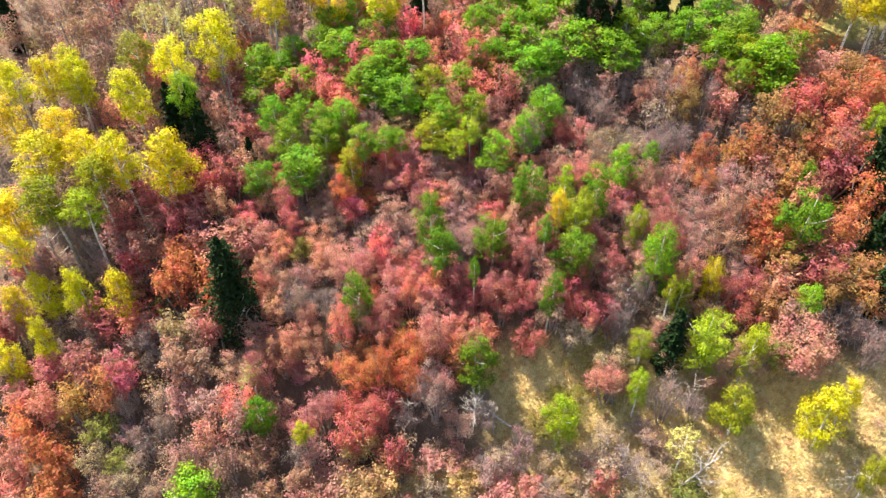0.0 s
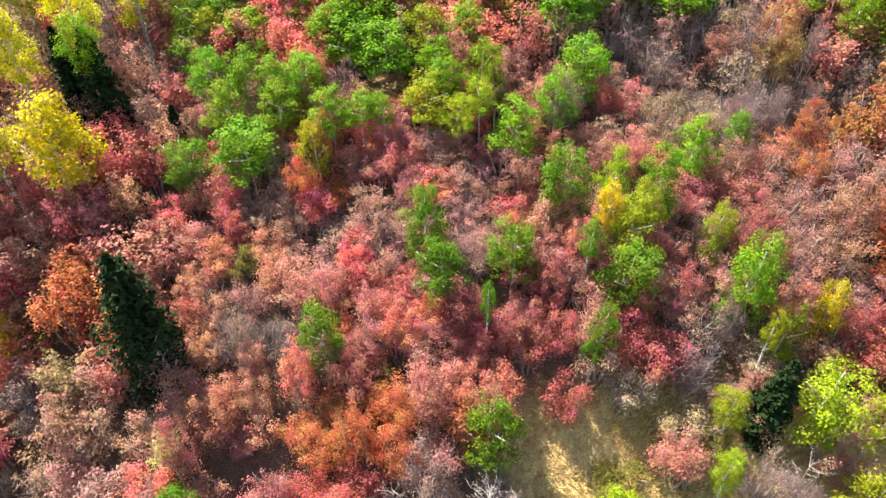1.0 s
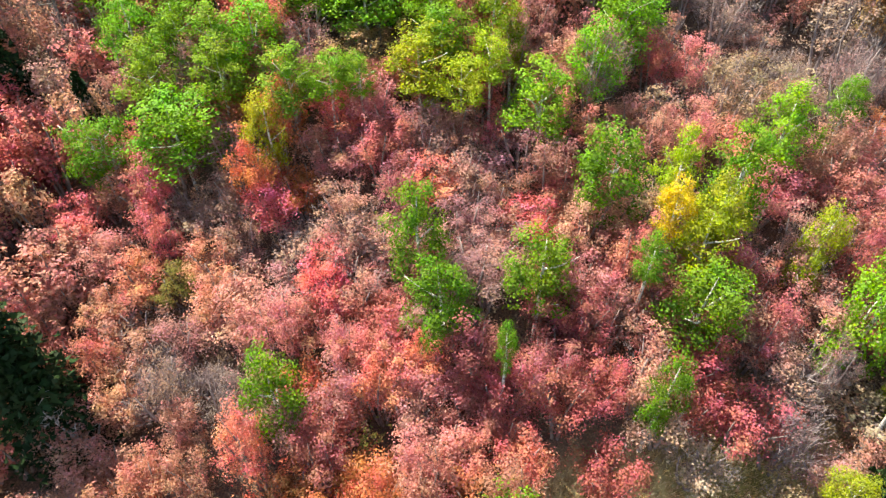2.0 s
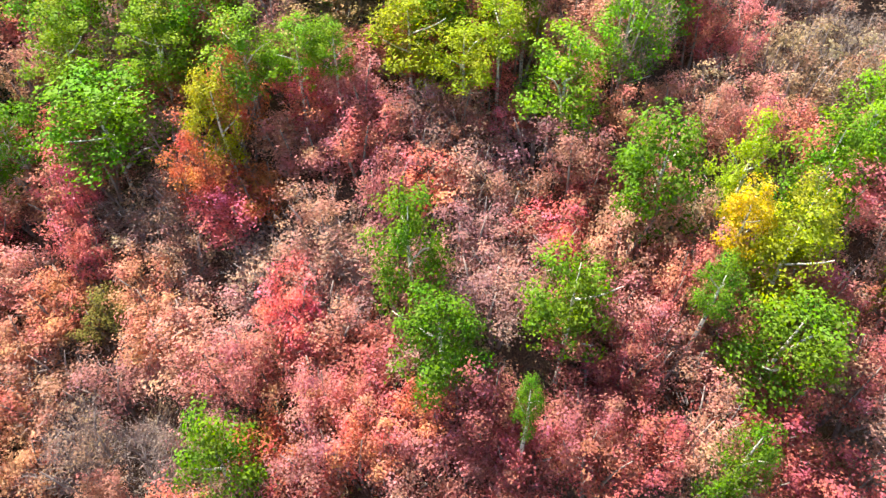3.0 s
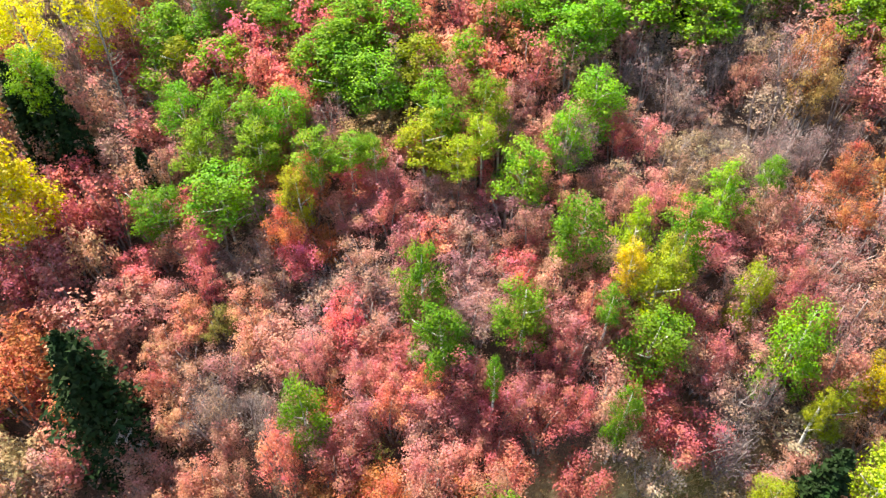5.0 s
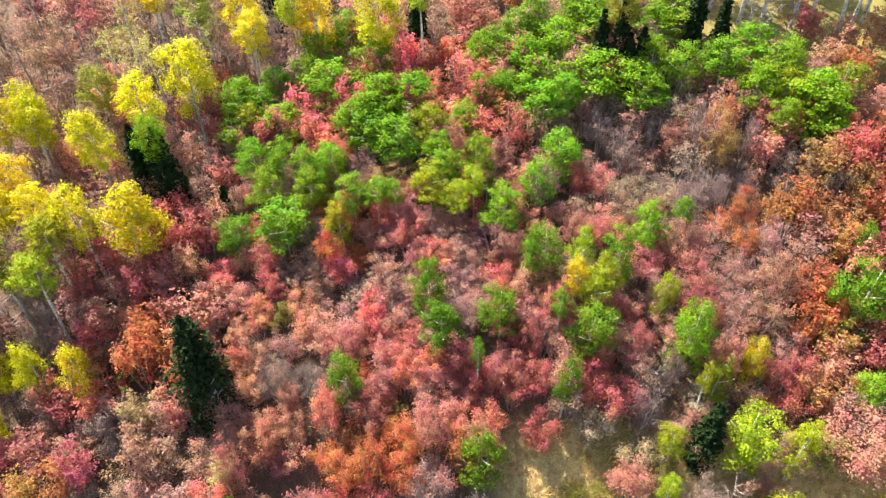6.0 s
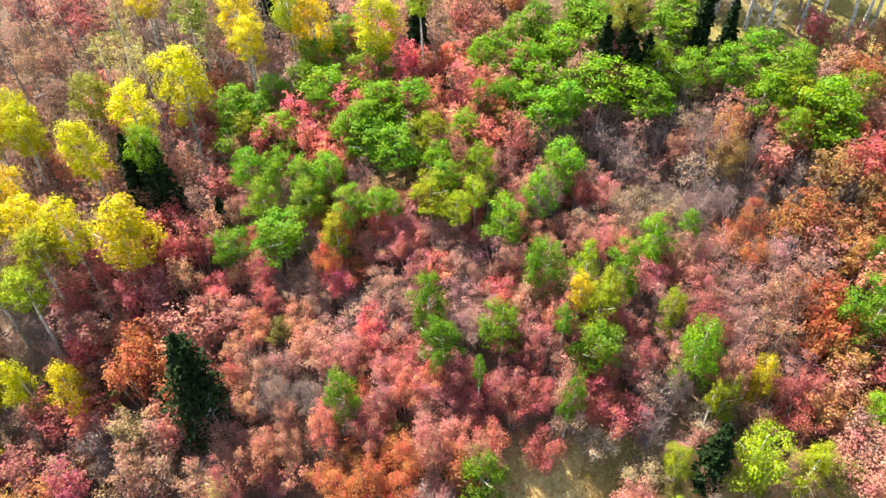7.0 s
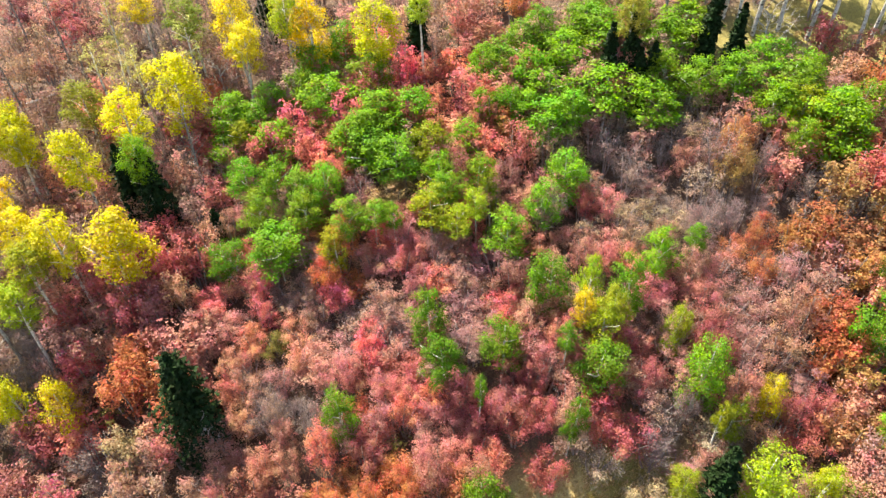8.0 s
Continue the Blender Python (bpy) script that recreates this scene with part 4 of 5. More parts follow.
maple(-34.4, 25.6, 5.1, 3.3, "russet")
maple(-31.5, 26.8, 3.3, 3.7, "russet")
maple(-28.4, 25.4, 4.0, 3.0, "bare")
maple(-20.5, 24.7, 4.3, 3.2, "russet")
maple(-16.7, 24.0, 4.5, 3.1, "dusky")
maple(-15.0, 23.8, 4.2, 3.3, "dusky")
maple(-9.7, 21.9, 4.6, 3.7, "salmon")
maple(-3.7, 21.4, 5.5, 3.0, "pink")
maple(-1.2, 22.1, 5.2, 3.0, "coral")
maple(0.7, 23.0, 4.4, 3.0, "coral")
maple(33.6, 18.4, 4.6, 3.3, "salmon")
maple(-40.7, 21.9, 4.4, 3.1, "russet")
maple(-37.1, 21.2, 4.7, 3.3, "russet")
maple(-34.8, 23.1, 4.0, 3.6, "russet")
maple(-30.0, 22.7, 4.6, 3.8, "russet")
maple(-27.3, 22.8, 3.5, 3.0, "bare")
maple(-21.0, 21.6, 4.2, 3.1, "orange")
maple(-19.6, 21.7, 4.0, 3.1, "dusky")
maple(-8.4, 20.1, 4.2, 3.8, "crimson")
maple(-6.1, 19.0, 4.8, 3.0, "crimson")
maple(-3.5, 19.5, 5.0, 3.7, "crimson")
maple(-0.7, 18.8, 3.9, 3.4, "coral")
maple(1.6, 18.4, 5.1, 3.6, "coral")
maple(4.6, 18.8, 4.7, 3.6, "salmon")
maple(6.2, 19.1, 4.6, 3.0, "salmon")
maple(20.7, 16.9, 3.7, 3.0, "tan")
maple(22.2, 17.4, 4.0, 3.3, "dusky")
maple(25.2, 17.6, 3.4, 3.5, "mauve")
maple(26.6, 17.1, 4.3, 3.0, "dusky")
maple(35.5, 16.1, 5.2, 3.4, "orange")
maple(-39.3, 18.9, 4.8, 3.4, "russet")
maple(-37.3, 18.6, 4.7, 3.8, "russet")
maple(-34.5, 19.0, 4.2, 3.6, "russet")
maple(-32.7, 20.0, 4.1, 3.1, "coral")
maple(-27.0, 19.8, 4.0, 3.6, "bare")
maple(-24.8, 20.3, 3.4, 3.0, "dusky")
maple(-21.7, 17.9, 5.2, 3.5, "wine")
maple(-19.4, 18.5, 4.6, 3.2, "dusky")
maple(-11.6, 16.6, 5.2, 3.0, "pink")
maple(-8.6, 17.0, 4.7, 3.7, "pink")
maple(-3.3, 16.4, 5.1, 3.3, "crimson")
maple(-1.4, 15.7, 5.5, 3.4, "coral")
maple(1.6, 16.1, 4.3, 3.6, "peach")
maple(3.3, 16.1, 5.5, 2.9, "coral")
maple(5.8, 15.6, 5.4, 3.3, "orange")
maple(14.6, 15.5, 4.6, 3.2, "tan")
maple(17.5, 15.3, 4.3, 3.1, "mauve")
maple(19.8, 14.0, 5.1, 3.3, "tan")
maple(21.2, 14.4, 4.0, 2.9, "tan")
maple(23.5, 15.0, 4.2, 3.7, "mauve")
maple(25.5, 13.9, 4.3, 3.5, "mauve")
maple(28.4, 13.9, 4.3, 3.2, "bare")
maple(32.4, 14.3, 4.2, 3.2, "orange")
maple(34.0, 13.4, 5.2, 3.3, "salmon")
maple(-37.8, 16.3, 4.5, 3.5, "russet")
maple(-36.3, 17.2, 3.1, 3.2, "russet")
maple(-30.5, 16.0, 4.8, 3.2, "russet")
maple(-26.5, 17.1, 4.3, 3.4, "bare")
maple(-22.8, 16.0, 4.3, 3.7, "bare")
maple(-20.9, 15.8, 4.2, 3.6, "crimson")
maple(-14.8, 14.2, 5.1, 3.5, "crimson")
maple(-12.1, 14.0, 5.0, 3.1, "coral")
maple(-10.1, 13.4, 5.2, 3.4, "coral")
maple(-8.0, 14.7, 4.4, 3.5, "crimson")
maple(-0.2, 13.0, 4.7, 3.0, "rose")
maple(1.8, 13.5, 4.6, 3.7, "coral")
maple(3.6, 13.6, 5.1, 3.7, "coral")
maple(5.8, 13.1, 5.3, 3.1, "coral")
maple(10.3, 13.5, 4.4, 3.7, "dusky")
maple(13.4, 13.4, 4.4, 3.4, "bare")
maple(15.9, 13.6, 3.7, 3.4, "dusky")
maple(18.2, 13.5, 3.4, 3.0, "bare")
maple(19.7, 12.5, 4.1, 3.1, "rose")
maple(21.8, 12.1, 4.2, 3.6, "bare")
maple(23.0, 11.6, 5.3, 3.8, "gold")
maple(25.2, 10.8, 5.5, 3.1, "bare")
maple(28.0, 11.2, 4.3, 3.1, "tan")
maple(29.6, 11.8, 4.6, 3.0, "orange")
maple(-35.6, 14.8, 4.0, 3.0, "russet")
maple(-33.6, 14.0, 4.7, 3.5, "salmon")
maple(-22.8, 13.9, 5.0, 3.2, "dusky")
maple(-21.1, 13.2, 4.6, 3.5, "dusky")
maple(-3.8, 12.2, 3.3, 3.5, "straw")
maple(1.0, 11.9, 4.5, 3.5, "rose")
maple(5.1, 11.8, 4.3, 3.3, "salmon")
maple(8.4, 11.2, 4.6, 3.7, "rose")
maple(11.8, 11.2, 5.0, 2.9, "dusky")
maple(15.0, 11.6, 3.4, 3.1, "bare")
maple(16.7, 11.0, 4.0, 2.9, "dusky")
maple(20.1, 9.9, 5.5, 3.5, "tan")
maple(22.8, 10.2, 4.7, 3.6, "gold")
maple(27.1, 10.0, 4.2, 3.6, "rose")
maple(28.6, 8.7, 4.4, 3.7, "bare")
maple(30.2, 8.1, 5.2, 3.7, "gold")
maple(31.9, 8.1, 5.5, 3.8, "crimson")
maple(-34.8, 11.7, 4.5, 3.3, "dusky")
maple(-32.2, 11.4, 4.0, 3.1, "dusky")
maple(-29.6, 11.9, 4.4, 3.7, "dusky")
maple(-26.7, 11.8, 3.9, 3.6, "dusky")
maple(-21.5, 11.0, 4.1, 3.1, "dusky")
maple(-17.0, 10.5, 5.2, 3.2, "rose")
maple(-9.7, 10.4, 4.0, 3.5, "wine")
maple(-0.8, 8.9, 5.3, 3.0, "coral")
maple(5.7, 9.0, 5.1, 3.7, "salmon")
maple(8.0, 8.7, 5.5, 3.8, "bare")
maple(20.7, 8.3, 4.3, 3.6, "bare")
maple(22.4, 7.2, 4.7, 3.5, "bare")
maple(24.8, 8.0, 3.6, 3.3, "bare")
maple(27.5, 7.9, 3.5, 2.9, "bare")
maple(30.6, 6.5, 5.4, 2.9, "tan")
maple(33.4, 7.9, 3.1, 3.5, "gold")
maple(-33.7, 9.0, 5.5, 3.0, "salmon")
maple(-22.7, 8.6, 4.0, 3.3, "crimson")
maple(-19.3, 7.9, 4.8, 3.0, "dusky")
maple(7.9, 6.8, 4.0, 3.1, "rose")
maple(19.5, 6.2, 5.2, 3.3, "bare")
maple(27.4, 5.3, 4.8, 3.7, "orange")
maple(31.2, 4.9, 4.3, 3.8, "gold")
maple(-35.5, 7.2, 4.2, 3.4, "dusky")
maple(-22.9, 6.6, 4.1, 3.4, "crimson")
maple(-20.3, 6.1, 5.5, 3.2, "wine")
maple(-18.4, 6.4, 4.2, 3.7, "crimson")
maple(-14.1, 6.3, 4.8, 3.1, "dusky")
maple(-4.5, 5.9, 4.3, 3.3, "rose")
maple(18.4, 3.8, 5.2, 3.4, "salmon")
maple(20.4, 3.9, 4.4, 3.3, "dusky")
maple(23.4, 3.5, 4.8, 3.0, "orange")
maple(25.3, 2.8, 5.0, 3.1, "dusky")
maple(28.1, 3.1, 4.4, 3.5, "dusky")
maple(29.7, 3.8, 3.4, 3.5, "gold")
maple(31.9, 3.3, 3.3, 3.3, "gold")
maple(-35.5, 4.7, 4.3, 3.4, "dusky")
maple(-32.3, 4.6, 4.7, 3.0, "dusky")
maple(-30.6, 4.2, 4.2, 2.9, "dusky")
maple(-27.7, 4.7, 4.7, 3.6, "wine")
maple(-25.9, 4.6, 3.9, 3.6, "dusky")
maple(-23.0, 4.1, 5.0, 3.5, "wine")
maple(-20.8, 3.8, 5.1, 2.9, "peach")
maple(-18.6, 4.1, 4.0, 3.2, "pink")
maple(-17.6, 5.2, 2.5, 3.1, "peach")
maple(9.4, 2.6, 3.6, 3.2, "tan")
maple(18.8, 2.1, 4.8, 3.6, "rose")
maple(21.1, 1.7, 4.6, 3.4, "dusky")
maple(22.8, 1.9, 4.7, 3.6, "dusky")
maple(26.8, 1.7, 5.1, 3.4, "dusky")
maple(30.9, 1.1, 4.5, 3.5, "salmon")
maple(-34.9, 3.2, 3.4, 3.5, "bare")
maple(-31.2, 2.7, 3.9, 3.4, "dusky")
maple(-29.4, 2.6, 4.3, 3.2, "wine")
maple(-27.1, 2.9, 4.5, 3.2, "dusky")
maple(-25.1, 2.4, 5.1, 3.2, "wine")
maple(-22.9, 2.4, 5.1, 3.0, "rose")
maple(-2.5, 1.3, 4.0, 3.0, "mauve")
maple(-0.5, 1.4, 4.7, 2.9, "mauve")
maple(3.5, 0.5, 5.0, 3.5, "mauve")
maple(14.0, 0.3, 4.3, 3.6, "dusky")
maple(17.9, 0.7, 4.2, 3.1, "dusky")
maple(19.4, 0.1, 4.7, 3.1, "rose")
maple(21.5, 0.3, 4.7, 3.2, "dusky")
maple(25.0, -0.2, 5.4, 3.6, "salmon")
maple(26.8, 0.1, 4.6, 3.0, "orange")
maple(-34.0, 1.4, 4.0, 2.9, "bare")
maple(-32.0, 0.9, 5.2, 3.2, "bare")
maple(-29.9, 1.2, 4.3, 3.8, "dusky")
maple(-26.5, -0.0, 5.3, 3.1, "salmon")
maple(-25.6, 1.2, 3.4, 3.1, "salmon")
maple(-22.6, 0.7, 4.2, 3.2, "rose")
maple(-20.0, 0.1, 5.2, 3.7, "salmon")
maple(-18.4, 0.7, 4.5, 2.9, "salmon")
maple(-0.9, -0.1, 4.3, 3.4, "rose")
maple(11.0, -1.2, 4.6, 3.2, "salmon")
maple(16.8, -1.2, 4.7, 3.0, "dusky")
maple(22.1, -1.1, 4.7, 3.7, "dusky")
maple(24.0, -1.4, 4.7, 3.5, "dusky")
maple(28.3, -1.3, 4.0, 3.3, "orange")
maple(29.8, -1.6, 3.5, 3.3, "gold")
maple(-32.8, -1.3, 5.2, 3.5, "bare")
maple(-31.2, -1.0, 4.7, 3.2, "bare")
maple(-28.1, -1.1, 5.1, 3.5, "pink")
maple(-26.0, -1.4, 4.2, 3.5, "bare")
maple(-23.7, -1.1, 5.1, 3.5, "orange")
maple(-22.3, -1.4, 4.4, 3.3, "orange")
maple(-14.9, -1.2, 4.6, 3.8, "dusky")
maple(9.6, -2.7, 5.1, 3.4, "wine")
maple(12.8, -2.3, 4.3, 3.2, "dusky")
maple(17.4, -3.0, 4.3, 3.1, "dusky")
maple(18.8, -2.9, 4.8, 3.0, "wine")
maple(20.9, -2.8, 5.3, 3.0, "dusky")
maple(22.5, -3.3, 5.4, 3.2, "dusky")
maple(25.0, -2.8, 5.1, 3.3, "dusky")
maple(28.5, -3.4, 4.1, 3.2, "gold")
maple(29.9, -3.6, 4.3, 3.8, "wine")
maple(-28.6, -2.7, 4.5, 3.8, "salmon")
maple(-24.1, -2.9, 5.3, 3.1, "orange")
maple(-19.6, -3.2, 5.1, 3.5, "orange")
maple(-17.9, -2.7, 4.2, 3.0, "rose")
maple(8.4, -4.7, 5.4, 3.5, "dusky")
maple(16.7, -4.6, 5.5, 2.9, "bare")
maple(20.4, -4.5, 4.8, 3.5, "salmon")
maple(23.4, -4.8, 4.6, 3.3, "wine")
maple(25.4, -4.8, 4.8, 3.1, "wine")
maple(27.9, -4.9, 4.2, 3.3, "salmon")
maple(-32.4, -4.3, 4.8, 3.5, "tan")
maple(-29.8, -4.8, 4.7, 3.6, "wine")
maple(-26.9, -4.8, 5.3, 3.5, "crimson")
maple(-21.0, -4.5, 4.4, 3.5, "salmon")
maple(-18.4, -5.1, 5.2, 3.1, "dusky")
maple(-16.9, -4.9, 4.5, 3.7, "salmon")
maple(-8.7, -4.9, 3.6, 3.0, "dusky")
maple(-7.0, -5.2, 4.6, 3.8, "dusky")
maple(9.3, -5.9, 4.4, 3.6, "dusky")
maple(12.8, -6.2, 5.4, 3.4, "wine")
maple(19.0, -5.6, 3.3, 3.6, "tan")
maple(22.4, -5.9, 3.4, 3.4, "dusky")
maple(24.4, -6.2, 4.4, 3.6, "wine")
maple(29.0, -6.3, 4.2, 3.7, "gold")
maple(-25.4, -6.1, 4.8, 3.7, "bare")
maple(-23.5, -5.9, 4.1, 3.8, "straw")
maple(-21.3, -6.0, 4.4, 3.5, "dusky")
maple(-19.9, -5.9, 4.3, 3.1, "salmon")
maple(-15.3, -6.6, 4.8, 3.6, "salmon")
maple(-12.9, -6.8, 5.3, 3.0, "salmon")
maple(-11.3, -7.0, 5.3, 2.9, "salmon")
maple(-8.5, -6.8, 5.2, 3.2, "coral")
maple(-5.2, -6.8, 5.1, 3.3, "wine")
maple(-3.3, -7.2, 4.4, 3.1, "orange")
maple(-0.8, -7.0, 5.1, 3.1, "rose")
maple(1.0, -6.9, 4.6, 3.3, "rose")
maple(3.2, -6.9, 4.5, 3.2, "coral")
maple(6.9, -7.7, 4.4, 3.3, "crimson")
maple(10.6, -7.3, 4.2, 3.1, "tan")
maple(14.3, -6.9, 3.5, 3.1, "bare")
maple(16.5, -7.3, 3.2, 3.1, "dusky")
maple(18.6, -6.9, 3.2, 3.3, "dusky")
maple(22.0, -7.5, 4.4, 2.9, "dusky")
maple(28.8, -7.7, 4.5, 3.7, "dusky")
maple(-31.3, -7.6, 4.7, 3.3, "rose")
maple(-28.5, -8.0, 4.5, 3.8, "dusky")
maple(-24.9, -7.5, 4.0, 3.1, "bare")
maple(-23.0, -7.7, 4.8, 3.1, "dusky")
maple(-20.9, -8.0, 4.0, 3.7, "dusky")
maple(-18.1, -8.4, 4.8, 3.6, "dusky")
maple(-16.7, -8.0, 4.4, 3.3, "dusky")
maple(-13.8, -8.2, 5.3, 3.5, "salmon")
maple(-8.5, -8.5, 4.5, 3.2, "orange")
maple(-6.6, -7.6, 3.2, 3.0, "orange")
maple(-4.3, -8.7, 5.1, 3.4, "orange")
maple(-2.6, -8.4, 4.4, 3.4, "orange")
maple(-0.6, -8.4, 5.3, 3.5, "rose")
maple(1.2, -8.5, 5.1, 3.4, "orange")
maple(3.0, -8.6, 4.7, 3.5, "salmon")
maple(14.2, -8.8, 3.7, 3.1, "tan")
maple(18.8, -8.5, 3.0, 3.3, "dusky")
maple(20.3, -8.4, 4.0, 3.8, "dusky")
maple(23.9, -9.1, 4.8, 3.3, "dusky")
maple(25.3, -9.2, 4.5, 3.0, "dusky")
maple(26.9, -9.0, 3.1, 3.7, "olive")
maple(-32.8, 32.6, 4.1, 3.5, "russet")
maple(-23.2, 30.2, 5.5, 3.0, "russet")
maple(-20.6, 30.0, 5.0, 3.7, "russet")
maple(-14.8, 28.3, 5.0, 3.3, "bare")
maple(-12.8, 28.6, 4.6, 3.1, "dusky")
maple(-6.4, 29.0, 4.7, 3.8, "dusky")
maple(-4.5, 29.0, 4.6, 3.2, "dusky")
maple(11.3, 25.6, 4.7, 3.1, "dusky")
maple(16.5, 25.5, 4.3, 3.5, "dusky")
maple(18.5, 24.9, 4.4, 3.6, "dusky")
maple(-23.0, 27.6, 4.0, 3.1, "russet")
maple(-20.0, 27.7, 4.1, 3.4, "bare")
maple(-16.9, 25.4, 5.2, 3.5, "bare")
maple(-11.7, 25.7, 4.3, 3.7, "dusky")
maple(-6.1, 25.0, 5.2, 3.6, "pink")
maple(-3.7, 25.7, 5.5, 2.9, "dusky")
maple(4.0, 25.4, 4.4, 3.7, "salmon")
maple(14.3, 22.6, 4.8, 3.2, "rose")
maple(16.3, 22.7, 5.2, 3.0, "rose")
maple(18.3, 21.8, 4.5, 3.6, "dusky")
maple(-25.3, 23.5, 5.1, 3.7, "russet")
maple(-22.1, 24.9, 4.1, 3.3, "russet")
maple(-12.0, 21.8, 5.4, 3.3, "rose")
maple(-6.5, 22.1, 4.0, 3.1, "crimson")
maple(4.0, 21.3, 4.8, 3.8, "coral")
maple(6.4, 20.9, 4.8, 3.1, "rose")
maple(8.2, 20.6, 4.2, 3.5, "rose")
maple(11.4, 20.3, 4.5, 3.3, "dusky")
maple(13.3, 20.0, 4.5, 3.7, "dusky")
maple(15.8, 19.1, 5.2, 3.1, "rose")
maple(17.9, 20.1, 4.1, 3.8, "dusky")
maple(-31.9, 21.8, 4.6, 2.9, "coral")
maple(-24.8, 22.3, 4.0, 3.8, "russet")
maple(-15.6, 20.0, 5.4, 3.5, "dusky")
maple(-13.4, 20.0, 5.2, 3.8, "dusky")
maple(-11.2, 19.3, 4.7, 3.2, "pink")
maple(9.1, 18.4, 4.8, 3.4, "dusky")
maple(11.3, 18.3, 5.1, 3.8, "dusky")
maple(13.9, 18.0, 4.3, 3.4, "rose")
maple(15.6, 17.6, 4.2, 3.0, "dusky")
maple(18.1, 17.7, 4.1, 3.2, "dusky")
maple(28.7, 16.8, 5.2, 2.9, "dusky")
maple(32.2, 16.9, 4.0, 3.3, "dusky")
maple(-29.8, 18.6, 4.7, 3.7, "crimson")
maple(-16.2, 18.3, 4.6, 3.3, "rose")
maple(-13.4, 16.6, 4.7, 3.4, "pink")
maple(-5.8, 16.6, 4.1, 3.5, "crimson")
maple(7.8, 16.1, 4.8, 2.9, "rose")
maple(10.2, 15.2, 4.5, 3.2, "dusky")
maple(12.6, 15.3, 4.5, 3.3, "dusky")
maple(-33.3, 16.9, 4.5, 3.3, "russet")
maple(-29.1, 17.1, 4.5, 3.6, "crimson")
maple(-17.3, 14.8, 5.0, 3.8, "rose")
maple(-5.8, 14.5, 4.1, 3.6, "dusky")
maple(-3.4, 13.6, 5.1, 3.1, "dusky")
maple(8.2, 13.3, 4.7, 2.9, "dusky")
maple(-38.7, 14.8, 4.7, 3.3, "russet")
maple(-30.1, 13.2, 4.8, 3.5, "dusky")
maple(-28.3, 13.4, 4.7, 3.1, "dusky")
maple(-25.2, 13.7, 4.5, 3.1, "salmon")
maple(-12.9, 12.2, 5.0, 3.7, "wine")
maple(-11.3, 12.8, 4.2, 3.3, "coral")
maple(3.1, 11.5, 4.8, 3.4, "coral")
maple(-36.4, 10.7, 5.4, 3.7, "dusky")
maple(-24.3, 10.8, 5.0, 3.6, "dusky")
maple(-12.3, 10.3, 4.8, 3.2, "mauve")
maple(3.5, 9.4, 4.7, 3.5, "salmon")
maple(-37.4, 9.8, 4.8, 3.3, "dusky")
maple(-31.3, 8.7, 3.9, 3.2, "dusky")
maple(-29.8, 9.4, 3.9, 3.1, "dusky")
maple(-26.6, 8.2, 5.5, 3.0, "rose")
maple(-24.8, 8.2, 4.2, 3.4, "wine")
maple(5.3, 7.6, 4.4, 3.6, "salmon")
maple(-33.1, 7.2, 4.7, 3.6, "dusky")
maple(-30.7, 6.5, 5.1, 3.4, "dusky")
maple(-28.3, 7.0, 4.2, 3.4, "dusky")
maple(-25.0, 6.1, 4.7, 3.0, "wine")
maple(8.4, 4.6, 4.0, 3.0, "salmon")
maple(16.8, 4.9, 4.2, 3.1, "salmon")
maple(11.0, 2.9, 4.0, 3.6, "dusky")
maple(13.8, 2.2, 4.5, 3.0, "dusky")
maple(15.7, 2.9, 4.5, 3.7, "rose")
maple(11.7, 1.0, 4.5, 3.3, "dusky")
maple(12.5, -0.9, 4.6, 3.1, "wine")
maple(-47.0, 36.6, 4.8, 3.7, "dusky")
maple(-44.5, 38.3, 4.2, 3.5, "wine")
maple(-40.1, 36.4, 5.0, 3.5, "dusky")
maple(-38.0, 38.5, 4.1, 3.0, "bare")
maple(-34.4, 37.6, 4.1, 3.8, "russet")
maple(-31.4, 37.0, 5.1, 3.5, "russet")
maple(-27.9, 36.6, 4.2, 3.4, "russet")
maple(-25.4, 34.8, 4.5, 3.1, "russet")
maple(-22.7, 35.7, 4.1, 3.7, "bare")
maple(-18.0, 32.5, 4.6, 3.6, "dusky")
maple(-15.9, 32.9, 5.1, 3.1, "dusky")
maple(-12.7, 33.0, 4.2, 3.4, "salmon")
maple(-9.5, 32.1, 4.4, 3.7, "dusky")
maple(-7.8, 31.7, 4.7, 3.6, "dusky")
maple(-4.5, 32.6, 4.4, 3.1, "bare")
maple(-2.1, 31.6, 5.1, 3.1, "dusky")
maple(1.2, 31.7, 5.0, 3.2, "rose")
maple(4.3, 32.1, 4.1, 3.8, "dusky")
maple(6.1, 32.4, 3.9, 3.2, "dusky")
maple(8.6, 31.4, 4.5, 3.1, "bare")
maple(12.2, 31.1, 3.9, 2.9, "dusky")
maple(13.6, 28.6, 4.7, 3.1, "wine")
maple(16.2, 29.2, 4.3, 3.1, "dusky")
maple(19.2, 28.7, 4.3, 3.4, "dusky")
maple(24.1, 29.0, 3.9, 3.7, "dusky")
maple(29.8, 27.9, 4.5, 3.3, "dusky")
maple(34.1, 27.1, 4.8, 3.3, "dusky")
maple(-51.0, 29.7, 4.1, 3.2, "russet")
maple(-47.5, 29.5, 5.0, 3.2, "russet")
maple(35.8, 20.6, 5.5, 3.3, "salmon")
maple(38.6, 20.5, 5.0, 3.6, "salmon")
maple(-48.3, 25.4, 5.3, 3.6, "russet")
maple(-45.2, 24.7, 4.5, 3.0, "russet")
maple(36.5, 13.3, 4.7, 3.8, "salmon")
maple(39.0, 12.5, 4.8, 3.7, "gold")
